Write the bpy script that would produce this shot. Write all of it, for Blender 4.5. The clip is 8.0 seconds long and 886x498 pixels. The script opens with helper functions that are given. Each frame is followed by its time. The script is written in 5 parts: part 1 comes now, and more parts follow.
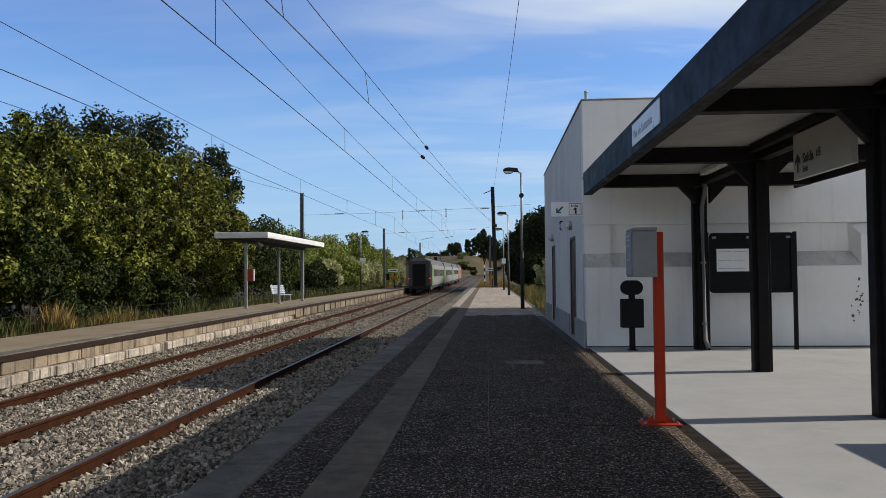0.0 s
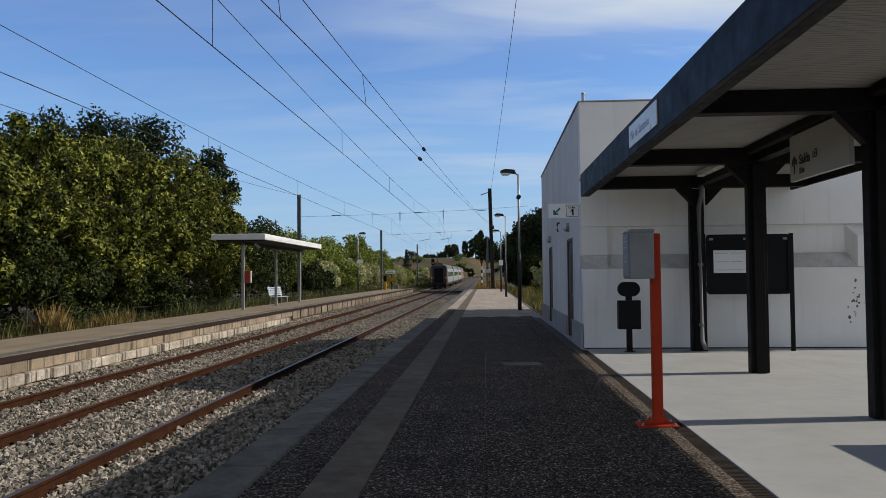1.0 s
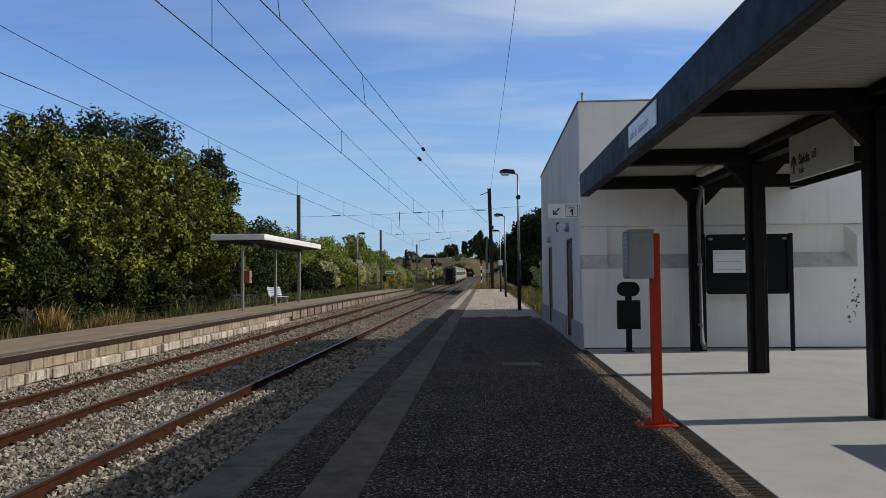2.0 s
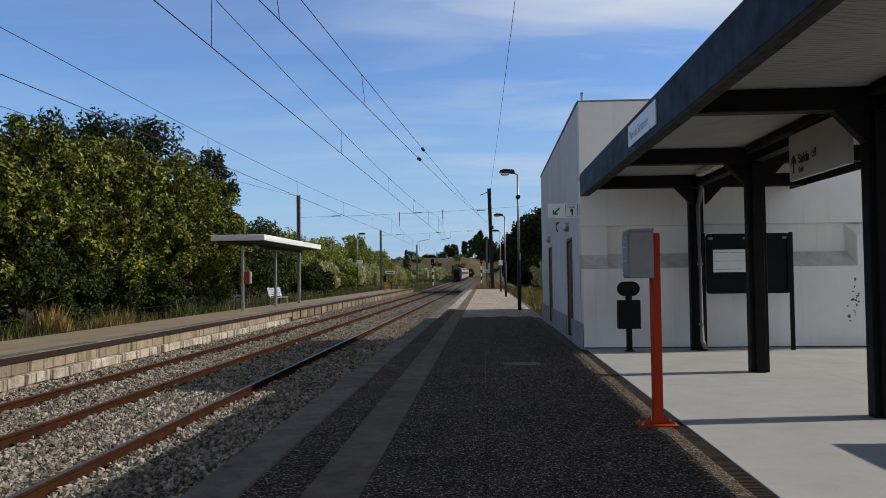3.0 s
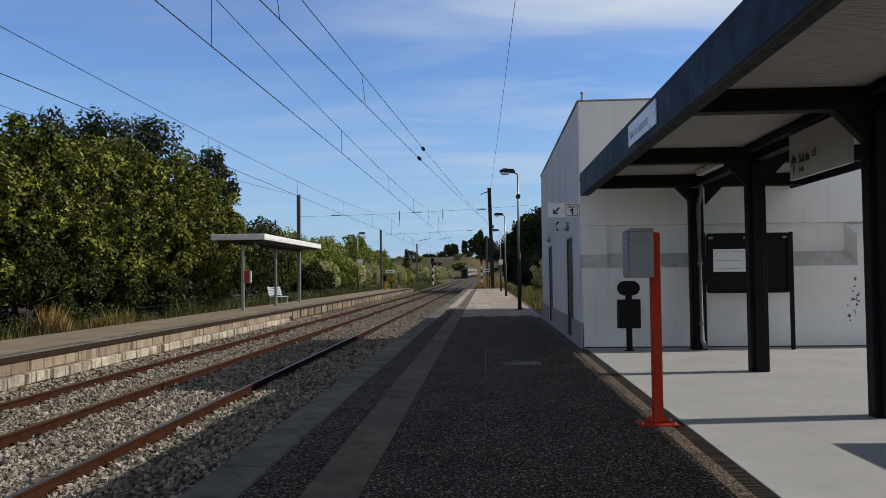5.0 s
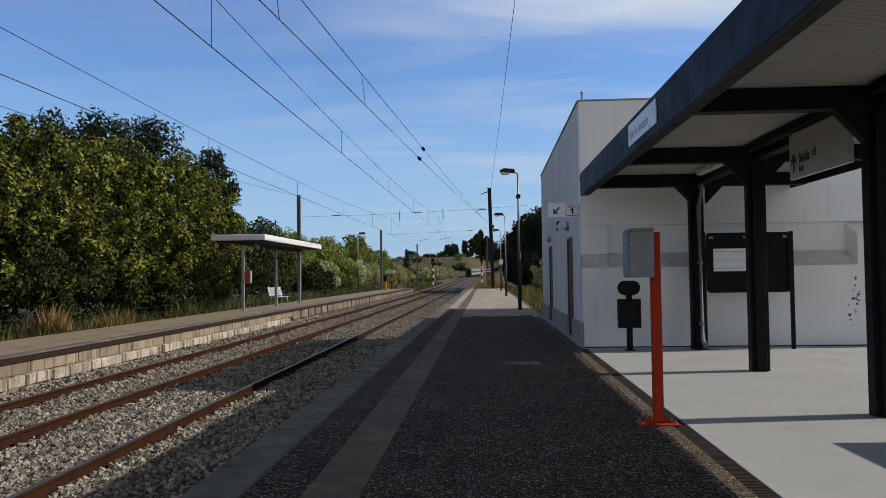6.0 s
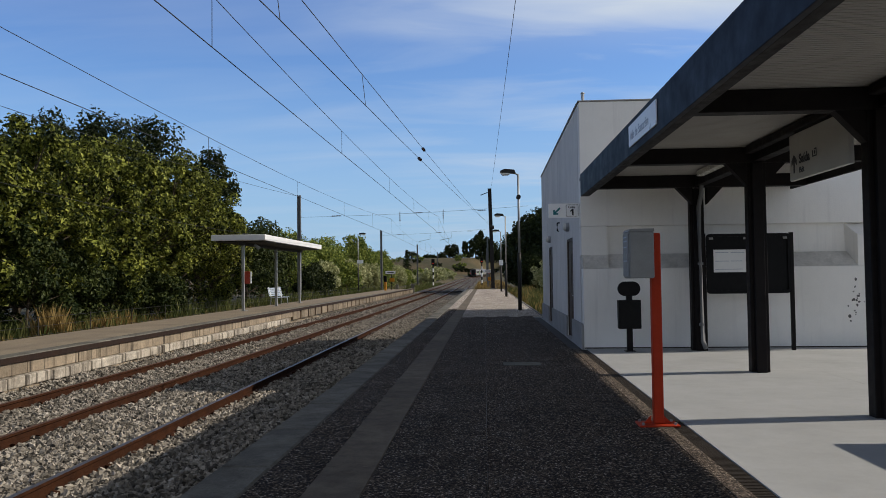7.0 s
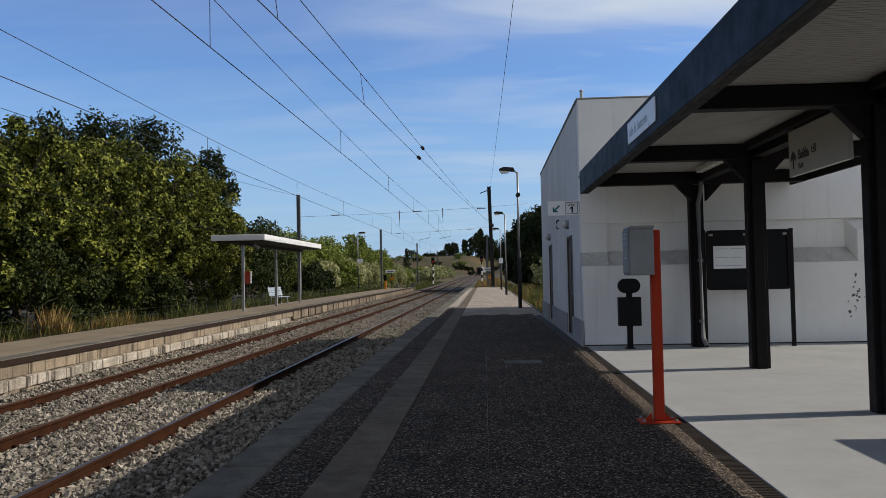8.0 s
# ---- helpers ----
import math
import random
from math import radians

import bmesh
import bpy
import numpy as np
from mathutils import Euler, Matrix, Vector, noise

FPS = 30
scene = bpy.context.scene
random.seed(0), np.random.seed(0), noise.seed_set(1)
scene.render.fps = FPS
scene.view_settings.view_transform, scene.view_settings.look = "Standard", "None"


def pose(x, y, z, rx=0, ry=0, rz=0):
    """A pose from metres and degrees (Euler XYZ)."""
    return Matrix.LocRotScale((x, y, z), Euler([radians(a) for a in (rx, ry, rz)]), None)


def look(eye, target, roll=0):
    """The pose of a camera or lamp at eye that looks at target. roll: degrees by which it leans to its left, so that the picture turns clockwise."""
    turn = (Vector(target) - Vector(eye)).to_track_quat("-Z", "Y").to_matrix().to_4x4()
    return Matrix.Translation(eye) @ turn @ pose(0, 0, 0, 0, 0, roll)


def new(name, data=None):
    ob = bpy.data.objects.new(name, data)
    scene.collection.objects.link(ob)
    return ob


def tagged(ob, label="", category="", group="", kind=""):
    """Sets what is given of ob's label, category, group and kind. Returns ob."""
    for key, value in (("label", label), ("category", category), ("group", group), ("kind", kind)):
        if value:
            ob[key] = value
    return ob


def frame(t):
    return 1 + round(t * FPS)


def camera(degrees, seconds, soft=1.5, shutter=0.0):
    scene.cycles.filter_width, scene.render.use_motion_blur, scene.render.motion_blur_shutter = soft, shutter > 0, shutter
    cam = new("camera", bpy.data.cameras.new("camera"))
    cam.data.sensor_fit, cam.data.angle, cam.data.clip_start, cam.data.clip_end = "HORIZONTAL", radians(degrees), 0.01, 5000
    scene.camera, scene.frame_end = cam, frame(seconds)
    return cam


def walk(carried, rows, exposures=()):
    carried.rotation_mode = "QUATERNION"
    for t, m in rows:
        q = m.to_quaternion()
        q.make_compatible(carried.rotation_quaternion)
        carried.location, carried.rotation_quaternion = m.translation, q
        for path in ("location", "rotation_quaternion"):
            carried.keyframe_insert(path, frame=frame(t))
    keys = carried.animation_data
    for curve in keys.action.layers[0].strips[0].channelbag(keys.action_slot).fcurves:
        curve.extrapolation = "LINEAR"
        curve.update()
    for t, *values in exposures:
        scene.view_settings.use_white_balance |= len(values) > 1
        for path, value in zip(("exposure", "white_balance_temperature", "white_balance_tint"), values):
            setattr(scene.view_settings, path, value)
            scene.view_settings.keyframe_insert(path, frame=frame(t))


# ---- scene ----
cam = camera(58.5, 8.0, 0.8)

# The eye stands 1.53 m over the platform, which is z = 0; y runs along the tracks, x to the station building.
EYE = Vector((0.0, 0.0, 1.53))


def aim(yaw, pitch, roll):
    a, b = radians(yaw), radians(pitch)
    way = Vector((-math.sin(a) * math.cos(b), math.cos(a) * math.cos(b), math.sin(b)))
    return look(EYE, EYE + way * 10, roll)


PATH = [
    (0.0, 3.1969, 1.8753, -0.4928),
    (0.5, 3.0359, 1.9396, -0.4938),
    (1.0, 2.9954, 1.9916, -0.5191),
    (1.5, 2.9703, 1.9943, -0.5148),
    (3.0, 2.9644, 2.0045, -0.7026),
    (3.5, 2.9583, 2.0008, -0.7162),
    (4.0, 2.9713, 2.0006, -0.7003),
    (4.5, 2.9672, 1.9621, -0.6468),
    (6.0, 2.9882, 1.9634, -0.7819),
    (6.5, 3.0105, 2.0093, -0.7155),
    (7.0, 2.9981, 2.0043, -0.6925),
    (7.5, 3.0045, 1.9820, -0.9027),
    (8.0, 2.9840, 1.8923, -1.1126),
]
walk(cam, [(t, aim(a, b, c)) for t, a, b, c in PATH], [(0.0, 0.13, 6900, 10), (0.5, 0.04, 6900, 10), (1.5, -0.03, 6900, 10), (8.0, -0.03, 6900, 10)])

# ---- light ----
SUN_EL, SUN_AZ = radians(34.5), radians(82.5)   # azimuth clockwise from +y
SUN_WAY = Vector((math.sin(SUN_AZ) * math.cos(SUN_EL), math.cos(SUN_AZ) * math.cos(SUN_EL), math.sin(SUN_EL)))

sun = new("sun", bpy.data.lights.new("sun", "SUN"))
sun.data.energy, sun.data.angle, sun.data.color = 3.7, radians(0.5), (1.0, 0.93, 0.84)
sun.matrix_world = look(SUN_WAY * 50, (0, 0, 0))

world = bpy.data.worlds.new("sky")
scene.world = world
world.use_nodes = True
wt = world.node_tree
wn, wl = wt.nodes, wt.links
wn.clear()
sky = wn.new("ShaderNodeTexSky")
sky.sky_type, sky.sun_disc = "NISHITA", False
sky.sun_elevation, sky.sun_rotation = SUN_EL, SUN_AZ
sky.altitude, sky.air_density, sky.dust_density, sky.ozone_density = 60, 1.0, 0.6, 1.6
coords = wn.new("ShaderNodeTexCoord")
split = wn.new("ShaderNodeSeparateXYZ")
wl.new(coords.outputs["Generated"], split.inputs[0])


def wmath(op, a, b=None, c=None):
    n = wn.new("ShaderNodeMath")
    n.operation = op
    for i, v in enumerate((a, b, c)):
        if v is None:
            continue
        if isinstance(v, (int, float)):
            n.inputs[i].default_value = v
        else:
            wl.new(v, n.inputs[i])
    return n.outputs[0]


# thin cirrus on a flat layer high above: the view direction divided by its height
up = wmath("MAXIMUM", split.outputs[2], 0.03)
flat = wn.new("ShaderNodeCombineXYZ")
wl.new(wmath("DIVIDE", split.outputs[0], wmath("ADD", up, 0.12)), flat.inputs[0])
wl.new(wmath("DIVIDE", split.outputs[1], wmath("ADD", up, 0.12)), flat.inputs[1])
turn = wn.new("ShaderNodeMapping")
turn.inputs["Rotation"].default_value[2] = radians(-12)
turn.inputs["Scale"].default_value = (0.55, 1.6, 1.0)
turn.inputs["Location"].default_value = (1.7, 0.9, 0)
wl.new(flat.outputs[0], turn.inputs[0])
broad = wn.new("ShaderNodeTexNoise")
broad.inputs["Scale"].default_value, broad.inputs["Detail"].default_value = 1.1, 3
wl.new(turn.outputs[0], broad.inputs["Vector"])
fine = wn.new("ShaderNodeTexNoise")
fine.inputs["Scale"].default_value, fine.inputs["Detail"].default_value, fine.inputs["Roughness"].default_value = 2.4, 7, 0.52
fine.inputs["Distortion"].default_value = 0.6
wl.new(turn.outputs[0], fine.inputs["Vector"])
ramp = wn.new("ShaderNodeMapRange")
ramp.inputs["From Min"].default_value, ramp.inputs["From Max"].default_value = 0.94, 1.4
ramp.inputs["To Max"].default_value = 0.6
wl.new(wmath("ADD", broad.outputs[0], fine.outputs[0]), ramp.inputs[0])
haze = wn.new("ShaderNodeMapRange")
haze.inputs["From Min"].default_value, haze.inputs["From Max"].default_value = 0.30, 0.0
haze.inputs["To Min"].default_value, haze.inputs["To Max"].default_value = 0.0, 0.92
wl.new(split.outputs[2], haze.inputs[0])
mix = wn.new("ShaderNodeMixRGB")
thick = wn.new("ShaderNodeMapRange")        # thicker cirrus higher up
thick.interpolation_type = "SMOOTHSTEP"
thick.inputs["From Min"].default_value, thick.inputs["From Max"].default_value = 0.24, 0.36
thick.inputs["To Max"].default_value = 1.0
wl.new(split.outputs[2], thick.inputs[0])
east = wn.new("ShaderNodeMapRange")         # and over the station side
east.interpolation_type = "SMOOTHSTEP"
east.inputs["From Min"].default_value, east.inputs["From Max"].default_value = -0.30, 0.25
east.inputs["To Min"].default_value, east.inputs["To Max"].default_value = 0.25, 1.25
wl.new(split.outputs[0], east.inputs[0])
wl.new(wmath("MULTIPLY", wmath("MULTIPLY_ADD", broad.outputs[0], thick.outputs[0], ramp.outputs[0]), east.outputs[0]), mix.inputs[0])
vivid = wn.new("ShaderNodeHueSaturation")
vivid.inputs["Saturation"].default_value = 1.2
wl.new(sky.outputs[0], vivid.inputs["Color"])
tint = wn.new("ShaderNodeMixRGB")
tint.blend_type = "MULTIPLY"
tint.inputs[0].default_value = 1.0
tint.inputs[2].default_value = (0.76, 0.95, 1.32, 1)
wl.new(vivid.outputs[0], tint.inputs[1])
low = wn.new("ShaderNodeMixRGB")
wl.new(haze.outputs[0], low.inputs[0])
wl.new(tint.outputs[0], low.inputs[1])
low.inputs[2].default_value = (2.5, 4.15, 6.4, 1)
wl.new(low.outputs[0], mix.inputs[1])
mix.inputs[2].default_value = (4.7, 5.5, 6.7, 1)
back = wn.new("ShaderNodeBackground")
back.inputs[1].default_value = 0.125
# the sky deepens to the zenith, dimmed out of view to cut fill light
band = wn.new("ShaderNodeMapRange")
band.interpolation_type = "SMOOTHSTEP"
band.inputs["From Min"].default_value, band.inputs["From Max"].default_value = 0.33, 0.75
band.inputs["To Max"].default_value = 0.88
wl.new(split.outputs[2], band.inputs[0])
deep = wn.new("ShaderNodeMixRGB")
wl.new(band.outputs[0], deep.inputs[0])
# wide unseen layer of thin cloud, added over the southern sky to light walls
south_fill = wn.new("ShaderNodeMapRange")
south_fill.interpolation_type = "SMOOTHSTEP"
south_fill.inputs["From Min"].default_value, south_fill.inputs["From Max"].default_value = 0.35, -0.45
south_fill.inputs["To Max"].default_value = 0.5
wl.new(split.outputs[1], south_fill.inputs[0])
fill_veil = wn.new("ShaderNodeMixRGB")
wl.new(wmath("MULTIPLY", south_fill.outputs[0], wmath("MULTIPLY_ADD", broad.outputs[0], 0.6, 0.65)), fill_veil.inputs[0])
wl.new(mix.outputs[0], fill_veil.inputs[1])
fill_veil.inputs[2].default_value = (5.0, 5.1, 5.35, 1)
wl.new(fill_veil.outputs[0], deep.inputs[1])
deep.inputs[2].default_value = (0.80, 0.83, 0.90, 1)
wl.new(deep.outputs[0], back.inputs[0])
wout = wn.new("ShaderNodeOutputWorld")
wl.new(back.outputs[0], wout.inputs[0])

# ---- materials ----


def material(name, base, other=None, rough=0.7, metal=0.0, scale=6.0, spread=0.5, grain=0.0, grain_scale=120.0,
             bump=0.0, bump_scale=60.0, streak=None, island=0.0, speckle=None, random_obj=0.0, spec=0.3, blotch=0.0, pebbles=None, streak_at=(0.55, 0.78)):
    """A surface of two colours mixed by noise at two scales, with bump, optional vertical streaks, speckle and variation per piece."""
    m = bpy.data.materials.new(name)
    m.use_nodes = True
    nt = m.node_tree
    n, l = nt.nodes, nt.links
    shader = n["Principled BSDF"]
    shader.inputs["Metallic"].default_value = metal
    shader.inputs["Specular IOR Level"].default_value = spec
    pos = n.new("ShaderNodeTexCoord").outputs["Object"]
    if random_obj:                      # alike pieces share a mesh: shift the pattern from piece to piece
        far = n.new("ShaderNodeVectorMath")
        far.operation = "SCALE"
        far.inputs[0].default_value = (37.0, 53.0, 71.0)
        l.new(n.new("ShaderNodeObjectInfo").outputs["Random"], far.inputs["Scale"])
        moved = n.new("ShaderNodeVectorMath")
        l.new(pos, moved.inputs[0])
        l.new(far.outputs[0], moved.inputs[1])
        pos = moved.outputs[0]

    def tex(s, detail=4.0, r=0.6, vec=None):
        t = n.new("ShaderNodeTexNoise")
        t.inputs["Scale"].default_value, t.inputs["Detail"].default_value, t.inputs["Roughness"].default_value = s, detail, r
        l.new(vec or pos, t.inputs["Vector"])
        return t.outputs["Fac"]

    def mixed(fac, a, b, mode="MIX", amount=1.0):
        x = n.new("ShaderNodeMixRGB")
        x.blend_type = mode
        if isinstance(fac, (int, float)):
            x.inputs[0].default_value = fac
        else:
            l.new(fac, x.inputs[0])
        for i, v in ((1, a), (2, b)):
            if isinstance(v, tuple):
                x.inputs[i].default_value = (*v, 1)
            else:
                l.new(v, x.inputs[i])
        return x.outputs[0]

    def ranged(v, a, b, c=0.0, d=1.0):
        r = n.new("ShaderNodeMapRange")
        for k, q in zip(("From Min", "From Max", "To Min", "To Max"), (a, b, c, d)):
            r.inputs[k].default_value = q
        l.new(v, r.inputs[0])
        return r.outputs[0]

    other = other or tuple(c * 0.7 for c in base)
    colour = mixed(ranged(tex(scale), 0.5 - spread / 2, 0.5 + spread / 2), base, other)
    if grain:
        g = ranged(tex(grain_scale, 3, 0.7), 0.25, 0.75, 1 - grain, 1 + grain)
        colour = mixed(1.0, colour, g, "MULTIPLY")
    if speckle:
        tone, size, amount = speckle
        v = n.new("ShaderNodeTexVoronoi")
        v.inputs["Scale"].default_value = size
        l.new(pos, v.inputs["Vector"])
        b = n.new("ShaderNodeSeparateColor")
        l.new(v.outputs["Color"], b.inputs[0])
        colour = mixed(ranged(b.outputs[0], 1 - amount, 1 - amount * 0.4), colour, tone)
        colour = mixed(ranged(b.outputs[1], 0.0, 1.0, 0.0, 0.55), colour, tuple(c * 0.35 for c in base))
    if blotch:
        g = ranged(tex(scale * 4, 6, 0.7), 0.3, 0.7, 1 - blotch, 1 + blotch)
        colour = mixed(1.0, colour, g, "MULTIPLY")
    height = None
    if pebbles:
        size, tones = pebbles
        v = n.new("ShaderNodeTexVoronoi")
        v.inputs["Scale"].default_value = size
        l.new(pos, v.inputs["Vector"])
        b = n.new("ShaderNodeSeparateColor")
        l.new(v.outputs["Color"], b.inputs[0])
        cr = n.new("ShaderNodeValToRGB")
        cr.color_ramp.interpolation = "CONSTANT"
        cr.color_ramp.elements[0].color = (*tones[0], 1)
        cr.color_ramp.elements[1].position, cr.color_ramp.elements[1].color = 0.42, (*tones[1], 1)
        for p, tone in ((0.66, tones[2]), (0.84, tones[3]), (0.94, tones[4])):
            e = cr.color_ramp.elements.new(p)
            e.color = (*tone, 1)
        l.new(b.outputs[0], cr.inputs[0])
        # crevice shade put into the colour: each pebble darkens towards its edge
        rim = ranged(v.outputs["Distance"], 0.25, 0.75, 1.0, 0.25)
        peb = mixed(1.0, cr.outputs[0], rim, "MULTIPLY")
        colour = mixed(1.0, peb, ranged(tex(scale), 0.3, 0.7, 0.75, 1.25), "MULTIPLY")
        height = rim
    if streak:
        mp = n.new("ShaderNodeMapping")
        mp.inputs["Scale"].default_value = (6, 6, 0.35)
        l.new(pos, mp.inputs[0])
        s = ranged(tex(1.0, 6, 0.65, mp.outputs[0]), *streak_at)
        colour = mixed(s, colour, streak)
    for amount, node, socket in ((island, "ShaderNodeNewGeometry", "Random Per Island"), (random_obj, "ShaderNodeObjectInfo", "Random")):
        if amount:
            q = ranged(n.new(node).outputs[socket], 0, 1, 1 - amount, 1 + amount)
            colour = mixed(1.0, colour, q, "MULTIPLY")
    l.new(colour, shader.inputs["Base Color"])
    l.new(ranged(tex(scale * 3), 0.3, 0.7, max(0.02, rough - 0.1), min(1, rough + 0.1)), shader.inputs["Roughness"])
    if bump:
        b = n.new("ShaderNodeBump")
        b.inputs["Strength"].default_value, b.inputs["Distance"].default_value = bump, 0.02
        l.new(height or tex(bump_scale, 5, 0.65), b.inputs["Height"])
        l.new(b.outputs[0], shader.inputs["Normal"])
    return m


def leaf_material(name, dark, light, through_light=0.35):
    m = bpy.data.materials.new(name)
    m.use_nodes = True
    n, l = m.node_tree.nodes, m.node_tree.links
    shader, out = n["Principled BSDF"], n["Material Output"]
    shader.inputs["Roughness"].default_value = 0.5
    shader.inputs["Specular IOR Level"].default_value = 0.12
    rnd = n.new("ShaderNodeNewGeometry").outputs["Random Per Island"]
    pos = n.new("ShaderNodeTexCoord").outputs["Object"]
    t = n.new("ShaderNodeTexNoise")
    t.inputs["Scale"].default_value = 1.3
    l.new(pos, t.inputs["Vector"])
    add = n.new("ShaderNodeMath")
    add.operation = "MULTIPLY_ADD"
    l.new(rnd, add.inputs[0])
    add.inputs[1].default_value = 0.65
    l.new(t.outputs["Fac"], add.inputs[2])
    r = n.new("ShaderNodeMapRange")
    r.inputs["From Min"].default_value, r.inputs["From Max"].default_value = 0.62, 1.22
    l.new(add.outputs[0], r.inputs[0])
    x = n.new("ShaderNodeMixRGB")
    l.new(r.outputs[0], x.inputs[0])
    x.inputs[1].default_value, x.inputs[2].default_value = (*dark, 1), (*light, 1)
    l.new(x.outputs[0], shader.inputs["Base Color"])
    tr = n.new("ShaderNodeBsdfTranslucent")
    l.new(x.outputs[0], tr.inputs["Color"])
    ms = n.new("ShaderNodeMixShader")
    ms.inputs[0].default_value = through_light
    l.new(shader.outputs[0], ms.inputs[1])
    l.new(tr.outputs[0], ms.inputs[2])
    l.new(ms.outputs[0], out.inputs["Surface"])
    return m


def glow(name, colour, strength):
    m = bpy.data.materials.new(name)
    m.use_nodes = True
    s = m.node_tree.nodes["Principled BSDF"]
    s.inputs["Base Color"].default_value = (*colour, 1)
    s.inputs["Emission Color"].default_value = (*colour, 1)
    s.inputs["Emission Strength"].default_value = strength
    return m


def glass(name, tone=(0.6, 0.66, 0.68)):
    m = bpy.data.materials.new(name)
    m.use_nodes = True
    s = m.node_tree.nodes["Principled BSDF"]
    s.inputs["Base Color"].default_value = (*tone, 1)
    s.inputs["Roughness"].default_value = 0.05
    s.inputs["Transmission Weight"].default_value = 0.9
    return m


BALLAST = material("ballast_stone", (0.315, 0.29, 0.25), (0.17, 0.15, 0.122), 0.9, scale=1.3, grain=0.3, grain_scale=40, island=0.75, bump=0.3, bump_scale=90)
# kept this dark to stand for the shade in the gaps between stones
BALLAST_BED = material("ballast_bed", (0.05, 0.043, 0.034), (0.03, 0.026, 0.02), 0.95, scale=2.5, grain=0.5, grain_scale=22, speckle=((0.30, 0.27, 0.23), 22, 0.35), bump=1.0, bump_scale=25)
SOIL = material("soil", (0.16, 0.13, 0.09), (0.10, 0.085, 0.055), 0.95, scale=0.3, grain=0.4, grain_scale=9, bump=0.6, bump_scale=6)
MEADOW = material("dry_meadow", (0.115, 0.085, 0.042), (0.04, 0.045, 0.018), 0.95, blotch=0.3, scale=0.045, spread=0.35, grain=0.45, grain_scale=0.9, bump=0.8, bump_scale=3)
# one paving, two tones: shade put into this colour, sun into the pale copy
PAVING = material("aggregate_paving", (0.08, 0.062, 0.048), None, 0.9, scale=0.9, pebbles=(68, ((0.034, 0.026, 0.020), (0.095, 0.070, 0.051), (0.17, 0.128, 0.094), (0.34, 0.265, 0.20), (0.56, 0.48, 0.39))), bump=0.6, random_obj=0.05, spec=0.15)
PAVING_PALE = material("aggregate_paving_sunlit", (0.15, 0.115, 0.09), None, 0.9, scale=0.9, pebbles=(70, ((0.48, 0.42, 0.365), (0.60, 0.525, 0.455), (0.70, 0.62, 0.54), (0.78, 0.70, 0.61), (0.84, 0.77, 0.68))), bump=0.6, random_obj=0.06, spec=0.15)
# lit strip beside the drain, its sunlight put into the aggregate tone
DRAIN_SUNLIT = material("sunlit_strip_aggregate", (0.15, 0.115, 0.09), None, 0.9, scale=0.9, pebbles=(75, ((0.09, 0.07, 0.054), (0.20, 0.155, 0.118), (0.31, 0.245, 0.187), (0.45, 0.365, 0.285), (0.60, 0.52, 0.43))), bump=0.6, spec=0.15)
COPING = material("coping_concrete", (0.205, 0.195, 0.165), (0.09, 0.086, 0.075), 0.9, scale=1.1, grain=0.3, grain_scale=70, blotch=0.45, bump=0.35, bump_scale=50, random_obj=0.16, spec=0.15)
BAND = material("band_concrete", (0.165, 0.138, 0.105), (0.11, 0.092, 0.072), 0.9, scale=1.3, grain=0.25, grain_scale=90, blotch=0.35, bump=0.25, bump_scale=80, random_obj=0.14, spec=0.15)
FLOOR = material("smooth_concrete", (0.405, 0.415, 0.415), (0.325, 0.335, 0.335), 0.8, scale=0.9, grain=0.08, grain_scale=140, blotch=0.10, bump=0.08, bump_scale=120)
PLATFORM2 = material("far_platform_asphalt", (0.29, 0.24, 0.175), (0.19, 0.155, 0.115), 0.95, scale=0.7, grain=0.25, grain_scale=35, bump=0.4, bump_scale=40)
EDGE2 = material("edge_blocks", (0.38, 0.31, 0.225), (0.20, 0.16, 0.115), 0.9, blotch=0.3, scale=1.5, grain=0.25, grain_scale=25, streak=(0.06, 0.048, 0.036), streak_at=(0.52, 0.66), bump=0.5, bump_scale=25, random_obj=0.2)
EDGE2_WORN = material("edge_slabs_dirty", (0.28, 0.225, 0.16), (0.15, 0.12, 0.085), 0.9, blotch=0.35, scale=1.5, grain=0.25, grain_scale=25, streak=(0.06, 0.048, 0.036), streak_at=(0.52, 0.66), bump=0.5, bump_scale=25, random_obj=0.25)
EDGE2_WHITE = material("edge_blocks_pale", (0.60, 0.55, 0.47), (0.26, 0.22, 0.17), 0.85, blotch=0.5, scale=2.0, grain=0.2, grain_scale=25, streak=(0.08, 0.066, 0.052), streak_at=(0.50, 0.62), bump=0.4, bump_scale=25, random_obj=0.15)
RUST = material("rusty_rail_web", (0.058, 0.023, 0.011), (0.028, 0.012, 0.007), 0.95, 0.0, spec=0.08, scale=5, grain=0.3, grain_scale=50, bump=0.3, bump_scale=40)
RAIL_TOP = material("worn_rail_head", (0.24, 0.22, 0.21), (0.14, 0.12, 0.11), 0.42, 0.8, scale=3)
RAIL_DULL = material("dull_rail_head", (0.12, 0.06, 0.038), (0.07, 0.038, 0.026), 0.7, 0.2, scale=3)
SLEEPER = material("sleeper_concrete", (0.24, 0.20, 0.16), (0.15, 0.12, 0.09), 0.9, scale=3, grain=0.3, grain_scale=40, bump=0.4, bump_scale=30, random_obj=0.2)
WHITEWASH = material("whitewashed_render", (0.88, 0.865, 0.83), (0.79, 0.775, 0.74), 0.85, scale=0.5, spread=0.4, grain=0.05, grain_scale=60, blotch=0.05, streak=(0.73, 0.715, 0.69), bump=0.2, bump_scale=35)
